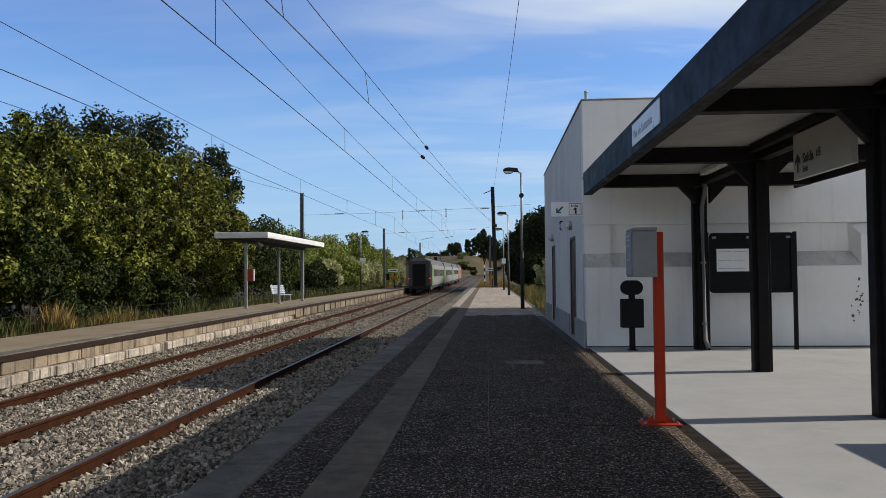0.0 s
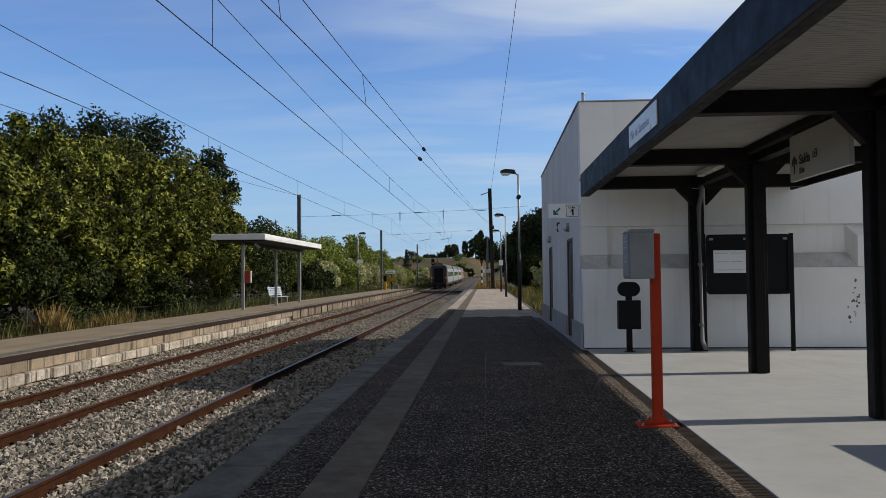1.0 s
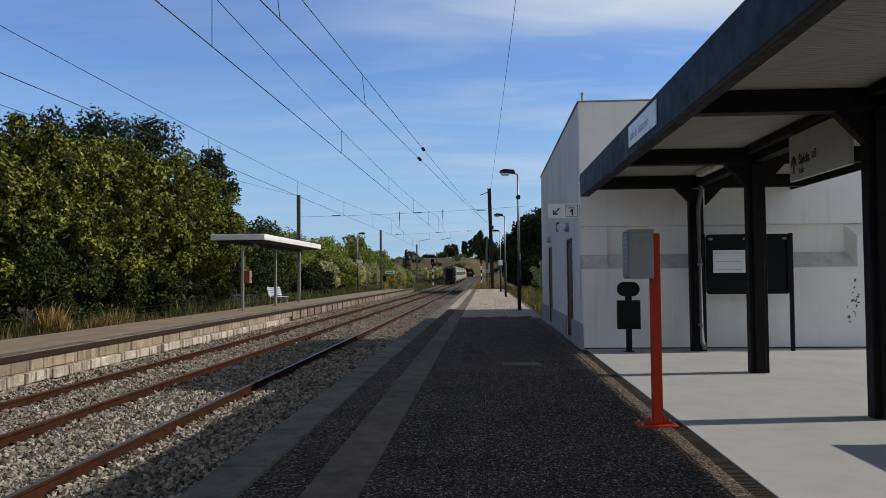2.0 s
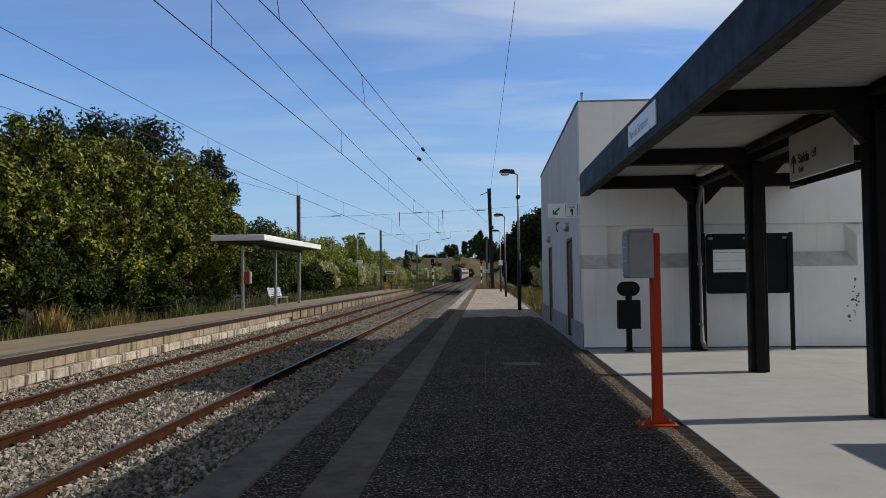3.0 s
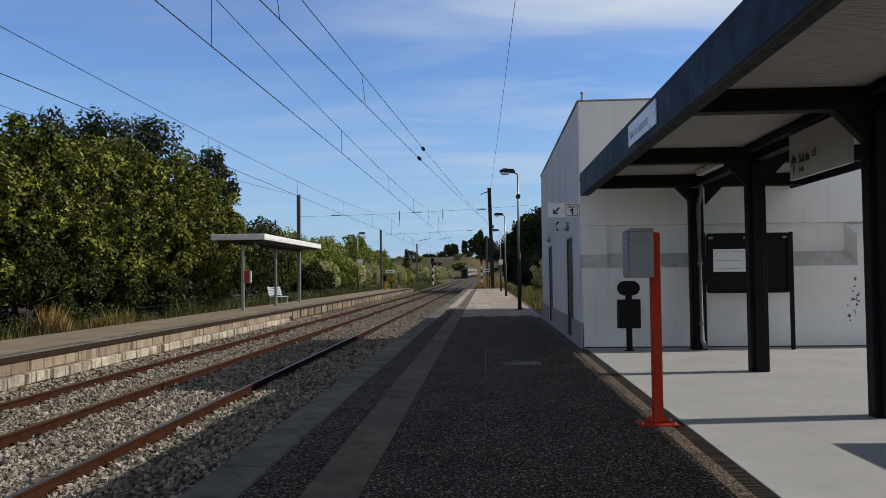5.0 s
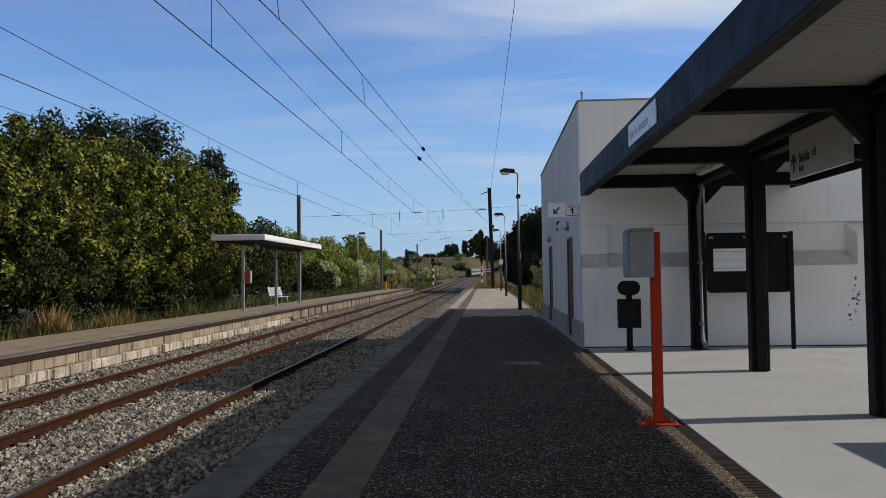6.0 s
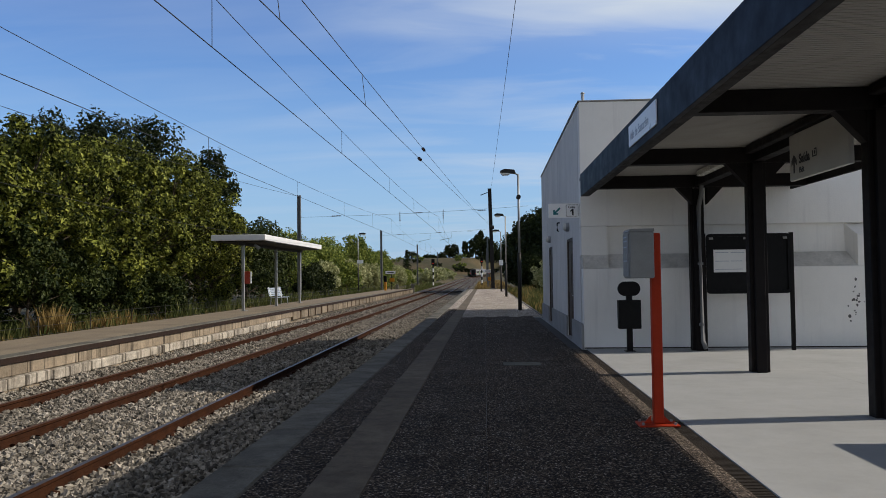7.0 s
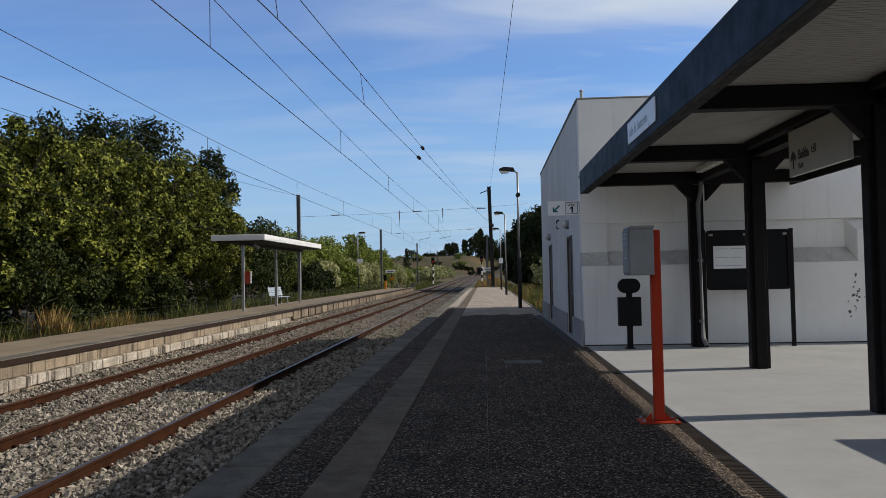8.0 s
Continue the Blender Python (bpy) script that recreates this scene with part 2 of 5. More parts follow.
STAINED_WASH = material("rain_stained_render", (0.76, 0.745, 0.715), (0.60, 0.59, 0.57), 0.88, scale=0.45, spread=0.45, grain=0.07, grain_scale=60, blotch=0.10, streak=(0.40, 0.39, 0.375), bump=0.2, bump_scale=35)
PLINTH = material("grey_plinth", (0.36, 0.36, 0.36), (0.27, 0.27, 0.27), 0.85, scale=1.5, grain=0.12, grain_scale=60, bump=0.2, bump_scale=40)
NICHE = material("greyed_ledge", (0.68, 0.66, 0.62), (0.46, 0.445, 0.41), 0.9, blotch=0.22, scale=2, grain=0.15, grain_scale=50, bump=0.3, bump_scale=40)
CANOPY_BLUE = material("navy_fascia_paint", (0.0085, 0.012, 0.022), (0.0078, 0.011, 0.0205), 0.6, scale=1.2, grain=0.1, grain_scale=60, spec=0.2)
EDGE_SHADOW = material("dark_edge_shadow", (0.03, 0.014, 0.008), (0.018, 0.01, 0.007), 0.85, scale=3, grain=0.3, grain_scale=20)
STAIN = material("flaked_render", (0.17, 0.165, 0.16), (0.09, 0.088, 0.085), 0.9, scale=14, grain=0.3, grain_scale=80)
STEEL_DARK = material("dark_brown_steel", (0.006, 0.005, 0.0055), (0.009, 0.006, 0.0055), 0.65, scale=2.5, grain=0.15, grain_scale=80, bump=0.08, bump_scale=80, spec=0.2)
SOFFIT = material("corrugated_soffit", (0.37, 0.355, 0.325), (0.29, 0.275, 0.25), 0.6, 0.0, scale=0.8, grain=0.08, grain_scale=50)
RED_STEEL = material("orange_red_paint", (0.50, 0.042, 0.010), (0.38, 0.032, 0.009), 0.55, spec=0.2, scale=4, grain=0.12, grain_scale=90, bump=0.06, bump_scale=80)
GREY_BOX = material("galvanised_box", (0.30, 0.30, 0.29), (0.235, 0.235, 0.23), 0.6, 0.1, scale=5, grain=0.1, grain_scale=90)
BLACK = material("black_plastic", (0.005, 0.005, 0.0055), (0.008, 0.008, 0.0085), 0.6, scale=6, spec=0.15)
PAPER = material("white_sheet", (0.78, 0.78, 0.77), (0.7, 0.7, 0.69), 0.6, scale=3)
SIGN_WHITE = material("white_sign_enamel", (0.88, 0.89, 0.90), (0.84, 0.85, 0.86), 0.35, scale=2)
SIGN_GREY = material("grey_white_sign", (0.46, 0.455, 0.42), (0.42, 0.41, 0.38), 0.5, scale=2)
INK = material("dark_ink", (0.02, 0.021, 0.025), (0.03, 0.03, 0.035), 0.5)
INK_GREY = material("grey_lettering", (0.34, 0.38, 0.45), (0.39, 0.43, 0.50), 0.5)
TEAL = material("teal_arrow", (0.01, 0.16, 0.19), (0.012, 0.14, 0.17), 0.5)
GALV = material("galvanised_steel", (0.42, 0.43, 0.43), (0.32, 0.33, 0.33), 0.45, 0.6, scale=4, grain=0.1, grain_scale=70)
POLE_DARK = material("weathered_pole", (0.035, 0.033, 0.032), (0.022, 0.021, 0.02), 0.65, 0.1, scale=3, grain=0.2, grain_scale=50)
PIPE_GREY = material("grey_plastic_pipe", (0.17, 0.175, 0.18), (0.12, 0.125, 0.13), 0.5, scale=4, grain=0.1, grain_scale=60)
LENS = material("lamp_diffuser", (0.75, 0.74, 0.68), (0.62, 0.6, 0.54), 0.25)
ROOF_WHITE = material("white_fascia", (0.82, 0.82, 0.81), (0.72, 0.72, 0.71), 0.5, scale=1.2)
WIRE = material("dark_wire", (0.03, 0.03, 0.032), (0.05, 0.045, 0.04), 0.5, 0.4)
INSUL = material("brown_insulator", (0.07, 0.032, 0.022), (0.05, 0.025, 0.018), 0.3)
DOOR = material("brown_door", (0.085, 0.06, 0.045), (0.06, 0.042, 0.032), 0.6, scale=3, grain=0.15, grain_scale=40)
GRATE = material("drain_iron", (0.05, 0.04, 0.032), (0.035, 0.028, 0.022), 0.7, 0.4, scale=6, grain=0.3, grain_scale=60)
BENCH_BLUE = material("pale_blue_bench", (0.40, 0.47, 0.55), (0.33, 0.39, 0.47), 0.5, scale=3)
YELLOW = material("yellow_paint", (0.60, 0.26, 0.02), (0.5, 0.2, 0.018), 0.5)
SIGNAL_WHITE = material("signal_white", (0.78, 0.78, 0.76), (0.68, 0.68, 0.66), 0.5)
BARK = material("bark", (0.11, 0.085, 0.06), (0.06, 0.047, 0.034), 0.95, scale=4, grain=0.4, grain_scale=25, bump=0.8, bump_scale=18)
COACH_GREY = material("coach_grey", (0.34, 0.345, 0.35), (0.27, 0.275, 0.28), 0.45, 0.2, scale=0.8, grain=0.1, grain_scale=12)
COACH_ROOF = material("coach_roof", (0.16, 0.16, 0.16), (0.11, 0.11, 0.11), 0.7, scale=0.8)
COACH_END = material("coach_end_dark", (0.075, 0.072, 0.07), (0.045, 0.043, 0.042), 0.7, scale=1.5)
COACH_GREEN = material("lime_stripe", (0.20, 0.42, 0.07), (0.16, 0.35, 0.06), 0.45)
COACH_RED = material("locomotive_red", (0.40, 0.15, 0.13), (0.34, 0.13, 0.11), 0.45)
DARK_GLASS = material("tinted_glass", (0.02, 0.024, 0.028), (0.03, 0.034, 0.038), 0.08)
TAIL = glow("tail_lamp_red", (1.0, 0.05, 0.03), 0.9)
SIGNAL_RED = glow("signal_red_lens", (1.0, 0.04, 0.02), 0.5)
TREE_LEAF = leaf_material("broad_leaves", (0.014, 0.024, 0.004), (0.32, 0.345, 0.065), 0.08)
DARK_LEAF = leaf_material("dark_leaves", (0.013, 0.022, 0.008), (0.055, 0.070, 0.022), 0.2)
LIME_LEAF = leaf_material("bright_leaves", (0.08, 0.12, 0.025), (0.37, 0.41, 0.10), 0.3)
DEEP_LEAF = leaf_material("deep_green_leaves", (0.014, 0.025, 0.007), (0.085, 0.105, 0.028), 0.1)
REED_LEAF = leaf_material("pale_reed_leaves", (0.24, 0.26, 0.11), (0.60, 0.60, 0.35), 0.3)
DRY_GRASS = leaf_material("dry_grass_blades", (0.17, 0.11, 0.035), (0.44, 0.32, 0.13), 0.3)
GREEN_GRASS = leaf_material("green_grass_blades", (0.05, 0.07, 0.018), (0.18, 0.18, 0.065), 0.3)

# ---- mesh helpers ----


def mesh_object(name, bm, mat, smooth=False):
    me = bpy.data.meshes.new(name)
    bmesh.ops.recalc_face_normals(bm, faces=bm.faces)
    bm.to_mesh(me)
    bm.free()
    for m in (mat if isinstance(mat, (list, tuple)) else [mat]):
        me.materials.append(m)
    if smooth:
        me.polygons.foreach_set("use_smooth", [True] * len(me.polygons))
    return new(name, me)


def part(name, bm, mat, parent, label="", smooth=False):
    ob = mesh_object(name, bm, mat, smooth)
    ob.parent = parent
    return tagged(ob, label)


def thing(name, label, category, group="", kind="", at=(0, 0, 0)):
    ob = new(name)
    ob.location = at
    ob.empty_display_size = 0.1
    return tagged(ob, label, category, group, kind)


def structure(name, bm, mat, label="", category="", smooth=False):
    return tagged(mesh_object(name, bm, mat, smooth), label, category, "", "structure")


def box(x0, x1, y0, y1, z0, z1, bevel=0.0, bm=None, mi=0):
    bm = bm or bmesh.new()
    vs = [bm.verts.new((x, y, z)) for x in (x0, x1) for y in (y0, y1) for z in (z0, z1)]
    fs = [bm.faces.new([vs[i] for i in q]) for q in ((0, 1, 3, 2), (4, 6, 7, 5), (0, 4, 5, 1), (2, 3, 7, 6), (0, 2, 6, 4), (1, 5, 7, 3))]
    for f in fs:
        f.material_index = mi
    if bevel:
        edges = {e for f in fs for e in f.edges}
        bmesh.ops.bevel(bm, geom=list(edges), offset=bevel, segments=2, affect="EDGES", profile=0.5)
    return bm


def tube(p, q, r0, r1=None, n=10, bm=None, caps=True):
    bm = bm or bmesh.new()
    p, q = Vector(p), Vector(q)
    r1 = r0 if r1 is None else r1
    m = (q - p).to_track_quat("Z", "Y").to_matrix()
    rings = []
    for c, r in ((p, r0), (q, r1)):
        rings.append([bm.verts.new(c + m @ Vector((r * math.cos(2 * math.pi * i / n), r * math.sin(2 * math.pi * i / n), 0))) for i in range(n)])
    for i in range(n):
        bm.faces.new((rings[0][i], rings[0][(i + 1) % n], rings[1][(i + 1) % n], rings[1][i]))
    if caps:
        bm.faces.new(rings[0][::-1])
        bm.faces.new(rings[1])
    return bm


def pipe(points, r, n=6, bm=None):
    """A bent round bar through the points."""
    bm = bm or bmesh.new()
    pts = [Vector(p) for p in points]
    rings = []
    for i, p in enumerate(pts):
        d = (pts[min(i + 1, len(pts) - 1)] - pts[max(i - 1, 0)]).normalized()
        m = d.to_track_quat("Z", "Y").to_matrix()
        rings.append([bm.verts.new(p + m @ Vector((r * math.cos(2 * math.pi * k / n), r * math.sin(2 * math.pi * k / n), 0))) for k in range(n)])
    for a, b in zip(rings, rings[1:]):
        for k in range(n):
            bm.faces.new((a[k], a[(k + 1) % n], b[(k + 1) % n], b[k]))
    bm.faces.new(rings[0][::-1])
    bm.faces.new(rings[-1])
    return bm


def prism(profile, axis, a, b, bm=None, bevel=0.0):
    """A closed outline swept along an axis from a to b. The outline is in the two other axes, in order."""
    bm = bm or bmesh.new()
    def put(u, v, w):
        return {"x": (w, u, v), "y": (u, w, v), "z": (u, v, w)}[axis]
    r0 = [bm.verts.new(put(u, v, a)) for u, v in profile]
    r1 = [bm.verts.new(put(u, v, b)) for u, v in profile]
    k = len(profile)
    fs = [bm.faces.new((r0[i], r0[(i + 1) % k], r1[(i + 1) % k], r1[i])) for i in range(k)]
    fs += [bm.faces.new(r0[::-1]), bm.faces.new(r1)]
    if bevel:
        bmesh.ops.bevel(bm, geom=list({e for f in fs for e in f.edges}), offset=bevel, segments=1, affect="EDGES")
    return bm


def lettering(name, text, size, mat, m, parent, bold=0.0):
    """Raised letters as a mesh, lying in the pose m's xy plane, parented to the sign."""
    cu = bpy.data.curves.new(name, "FONT")
    cu.body, cu.size, cu.extrude, cu.offset = text, size, 0.0015, size * bold
    tmp = bpy.data.objects.new(name, cu)
    scene.collection.objects.link(tmp)
    me = bpy.data.meshes.new_from_object(tmp.evaluated_get(bpy.context.evaluated_depsgraph_get()))
    bpy.data.objects.remove(tmp)
    me.transform(m)
    me.materials.clear()
    me.materials.append(mat)
    ob = new(name, me)
    ob.parent = parent
    return ob


def raw_mesh(name, verts, faces, mat):
    """A mesh object from numpy arrays: verts (n, 3), faces (m, k)."""
    me = bpy.data.meshes.new(name)
    k = faces.shape[1]
    me.vertices.add(len(verts))
    me.vertices.foreach_set("co", verts.astype(np.float32).ravel())
    me.loops.add(faces.size)
    me.loops.foreach_set("vertex_index", faces.astype(np.int32).ravel())
    me.polygons.add(len(faces))
    me.polygons.foreach_set("loop_start", np.arange(0, faces.size, k, dtype=np.int32))
    me.update(calc_edges=True)
    me.shade_flat()
    me.materials.append(mat)
    return new(name, me)


RNG = np.random.default_rng(7)


def leaves(points, outward, size, spread=0.8, long=1.7):
    """One folded leaf (two triangles on a shared midrib, as a rhombus) at each point, facing roughly outward."""
    k = len(points)
    nrm = outward + RNG.normal(0, spread, (k, 3))
    nrm /= np.linalg.norm(nrm, axis=1, keepdims=True) + 1e-9
    a = RNG.normal(0, 1, (k, 3))
    a -= (a * nrm).sum(1, keepdims=True) * nrm
    a /= np.linalg.norm(a, axis=1, keepdims=True) + 1e-9
    b = np.cross(nrm, a)
    s = (size * RNG.uniform(0.6, 1.4, (k, 1)))
    v = np.stack([points - a * s * long / 2, points - b * s / 2 + nrm * s * 0.15, points + a * s * long / 2, points + b * s / 2 + nrm * s * 0.15], 1).reshape(-1, 3)
    f = np.arange(4 * k).reshape(k, 4)
    return v, f

# ---- ground and tracks ----
RAIL_Z = -0.58
FAR = 620.0


def bend(y):
    """How far the line swings towards +x at y."""
    return max(0.0, y - 300) ** 2 / 3600


def rise(y):
    return max(0.0, y - 90) ** 1.25 * 0.00145


def smooth_step(a, b, v):
    t = min(1, max(0, (v - a) / (b - a)))
    return t * t * (3 - 2 * t)


def ground_z(x, y):
    z = -0.95 + rise(min(y, 460))
    off = x - bend(y)
    z += 0.55 * smooth_step(-11.2, -12.6, off) + 0.5 * smooth_step(2.2, 3.2, off)
    z += 0.35 * noise.noise((x * 0.06, y * 0.06, 0)) * smooth_step(14, 40, abs(off + 5))
    # a long low flat-topped hill across the end of the line
    hill = 11.6 * smooth_step(400, 515, y) + 2.2 * smooth_step(515, 680, y) + 0.8 * noise.noise((x * 0.02, y * 0.02, 3))* smooth_step(420, 500, y)
    hill *= 0.45 + 0.55 * smooth_step(-95, -48, x)
    cut = 1 - 0.95 * math.exp(-((x + 5.6 - bend(y)) / 8) ** 2) * smooth_step(560, 470, y)
    return z + hill * cut


def make_ground():
    xs = sorted(set([-900, -600, -420, -300, -220, -160, -120, -95, 95, 120, 160, 220, 300, 420, 600, 900] + [round(-80 + 2.5 * i, 2) for i in range(65)] + [-12.6, -11.9, -11.2, 2.2, 2.7, 3.2]))
    ys = sorted(set([-200, -120, -60, -30] + [round(-15 + 5 * i, 2) for i in range(40)] + [round(185 + 10 * i, 2) for i in range(50)] + [720, 800, 950, 1200, 1600, 2200, 3000]))
    verts = np.array([(x, y, ground_z(x, y)) for y in ys for x in xs])
    k = len(xs)
    faces = np.array([(j * k + i, j * k + i + 1, (j + 1) * k + i + 1, (j + 1) * k + i) for j in range(len(ys) - 1) for i in range(k - 1)])
    ob = raw_mesh("ground", verts, faces, MEADOW)
    ob.data.polygons.foreach_set("use_smooth", [True] * len(ob.data.polygons))
    tagged(ob, "dry brown and green grassland rising to a low hill", "ground", "", "structure")


def line_ys():
    return [-8 + 4 * i for i in range(30)] + [112 + 12 * i for i in range(43)]


def sweep(profile, x_mid, mat_of_face, mats, name):
    """A profile (x, z) swept along the line at x_mid."""
    ys = line_ys()
    verts, faces = [], []
    k = len(profile)
    for y in ys:
        for u, v in profile:
            verts.append((x_mid + bend(y) + u, y, RAIL_Z + rise(y) + v))
    for j in range(len(ys) - 1):
        for i in range(k):
            faces.append((j * k + i, j * k + (i + 1) % k, (j + 1) * k + (i + 1) % k, (j + 1) * k + i))
    me = bpy.data.meshes.new(name)
    me.from_pydata(verts, [], faces)
    for m in mats:
        me.materials.append(m)
    for i, p in enumerate(me.polygons):
        p.material_index = mat_of_face(i % k)
    return new(name, me)


RAIL_PROFILE = [(-0.036, 0.0), (0.036, 0.0), (0.036, -0.035), (0.010, -0.05), (0.010, -0.125), (0.070, -0.145), (0.070, -0.16),
                (-0.070, -0.16), (-0.070, -0.145), (-0.010, -0.125), (-0.010, -0.05), (-0.036, -0.035)]
TRACKS = [(-3.81, 0.87, RAIL_TOP), (-7.50, 0.88, RAIL_DULL)]


def make_tracks():
    sl = bmesh.new()
    prism([(-1.25, -0.36), (1.25, -0.36), (1.25, -0.19), (0.55, -0.17), (0.45, -0.21), (-0.45, -0.21), (-0.55, -0.17), (-1.25, -0.19)], "y", -0.12, 0.12, sl)
    me = bpy.data.meshes.new("sleeper")
    bmesh.ops.recalc_face_normals(sl, faces=sl.faces)
    sl.to_mesh(me)
    sl.free()
    me.materials.append(SLEEPER)
    clip = bmesh.new()
    for sx in (-1, 1):
        prism([(0.055 * sx, -0.175), (0.15 * sx, -0.175), (0.13 * sx, -0.12), (0.075 * sx, -0.115)], "y", -0.06, 0.06, clip)
    cme = bpy.data.meshes.new("rail_clip")
    bmesh.ops.recalc_face_normals(clip, faces=clip.faces)
    clip.to_mesh(cme)
    clip.free()
    cme.materials.append(RUST)
    for mid, half, top in TRACKS:
        track = thing("railway_track", "broad-gauge railway track with rusty steel rails on concrete sleepers", "railway track", "the two tracks", "structure")
        for s in (-1, 1):
            rail = sweep(RAIL_PROFILE, mid + s * half, lambda i: 1 if i == 0 else 0, [RUST, top], "rail")
            rail.parent = track
        y = 4.5
        while y < 76:
            ob = new("sleeper", me)
            ob.parent, ob.location = track, (mid, y, RAIL_Z)
            if y < 34:
                for s in (-1, 1):
                    c = new("rail_clip", cme)
                    c.parent, c.location = track, (mid + s * half, y, RAIL_Z)
            y += 0.62
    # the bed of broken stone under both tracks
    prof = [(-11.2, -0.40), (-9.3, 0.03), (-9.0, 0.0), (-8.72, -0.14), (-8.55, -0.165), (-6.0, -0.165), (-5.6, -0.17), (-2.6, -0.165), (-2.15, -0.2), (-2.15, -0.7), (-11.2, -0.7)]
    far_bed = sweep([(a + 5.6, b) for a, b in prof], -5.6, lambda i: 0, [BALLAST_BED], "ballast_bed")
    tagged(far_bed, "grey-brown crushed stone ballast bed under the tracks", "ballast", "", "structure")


def stone_mesh(points, size, flat=0.9):
    """Angular stones: a broken, twisted block at each point, turned at random."""
    base = np.array([(a, b, c) for a in (-1, 1) for b in (-0.72, 0.72) for c in (-0.55, 0.55)], float)
    tris = np.array([(0, 1, 3), (0, 3, 2), (4, 6, 7), (4, 7, 5), (0, 4, 5), (0, 5, 1), (2, 3, 7), (2, 7, 6), (0, 2, 6), (0, 6, 4), (1, 5, 7), (1, 7, 3)])
    k = len(points)
    v = base[None] * (size * RNG.uniform(0.5, 1.35, (k, 1, 1))) + RNG.normal(0, 0.30 * size, (k, 8, 3))
    v[:, :, 2] *= flat
    q = RNG.normal(0, 1, (k, 4)) * np.array([1.0, 0.45, 0.45, 1.0])
    q /= np.linalg.norm(q, axis=1, keepdims=True)
    w, axis = q[:, None, :1], np.repeat(q[:, None, 1:], 8, 1)
    side = 2 * np.cross(axis, v)
    v = v + w * side + np.cross(axis, side) + points[:, None, :]
    f = tris[None] + (np.arange(k) * 8)[:, None, None]
    return v.reshape(-1, 3), f.reshape(-1, 3)


def make_ballast_stones():
    pts = []
    for y0, y1, per in ((5.5, 14, 720), (14, 24, 400), (24, 42, 160), (42, 78, 40)):
        k = int((y1 - y0) * 7.4 * per)
        x = RNG.uniform(-9.1, -2.35, k)
        y = RNG.uniform(y0, y1, k)
        z = RAIL_Z - 0.165 + RNG.normal(0, 0.020, k) + 0.012 * np.sin(x * 3.1 + y * 1.7)
        keep = np.ones(k, bool)
        for mid, half, top in TRACKS:
            for s in (-1, 1):
                keep &= np.abs(x - mid - s * half) > 0.085
        z = z + np.clip((-8.62 - x) * 0.42, 0, 0.17)
        pts.append(np.stack([x, y, z], 1)[keep])
    pts = np.concatenate(pts)
    v, f = stone_mesh(pts, 0.027)
    tagged(raw_mesh("ballast_stones", v, f, BALLAST), "loose angular grey and buff ballast stones between the rails", "ballast", "", "stuff")


# ---- platforms ----
END_1 = 94.0
STATION_TURN = radians(-0.53)      # the station stands slightly askew to the tracks


def shared_mesh(name, bm, mat):
    me = bpy.data.meshes.new(name)
    bmesh.ops.recalc_face_normals(bm, faces=bm.faces)
    bm.to_mesh(me)
    bm.free()
    me.materials.append(mat)
    return me


def slab_mesh(name, w, length, mat, gap=0.008, top=0.0, thick=0.05, bevel=0.006):
    bm = bmesh.new()
    x, y = w / 2 - gap / 2, length / 2 - gap / 2
    rings = [[(-x, -y), (x, -y), (x, y), (-x, y)], [(-x, -y), (x, -y), (x, y), (-x, y)], [(-x + bevel, -y + bevel), (x - bevel, -y + bevel), (x - bevel, y - bevel), (-x + bevel, y - bevel)]]
    hs = (top - thick, top - bevel, top)
    vs = [[bm.verts.new((a, b, h)) for a, b in r] for r, h in zip(rings, hs)]
    for r0, r1 in zip(vs, vs[1:]):
        for i in range(4):
            bm.faces.new((r0[i], r0[(i + 1) % 4], r1[(i + 1) % 4], r1[i]))
    bm.faces.new(vs[2])
    return shared_mesh(name, bm, mat)


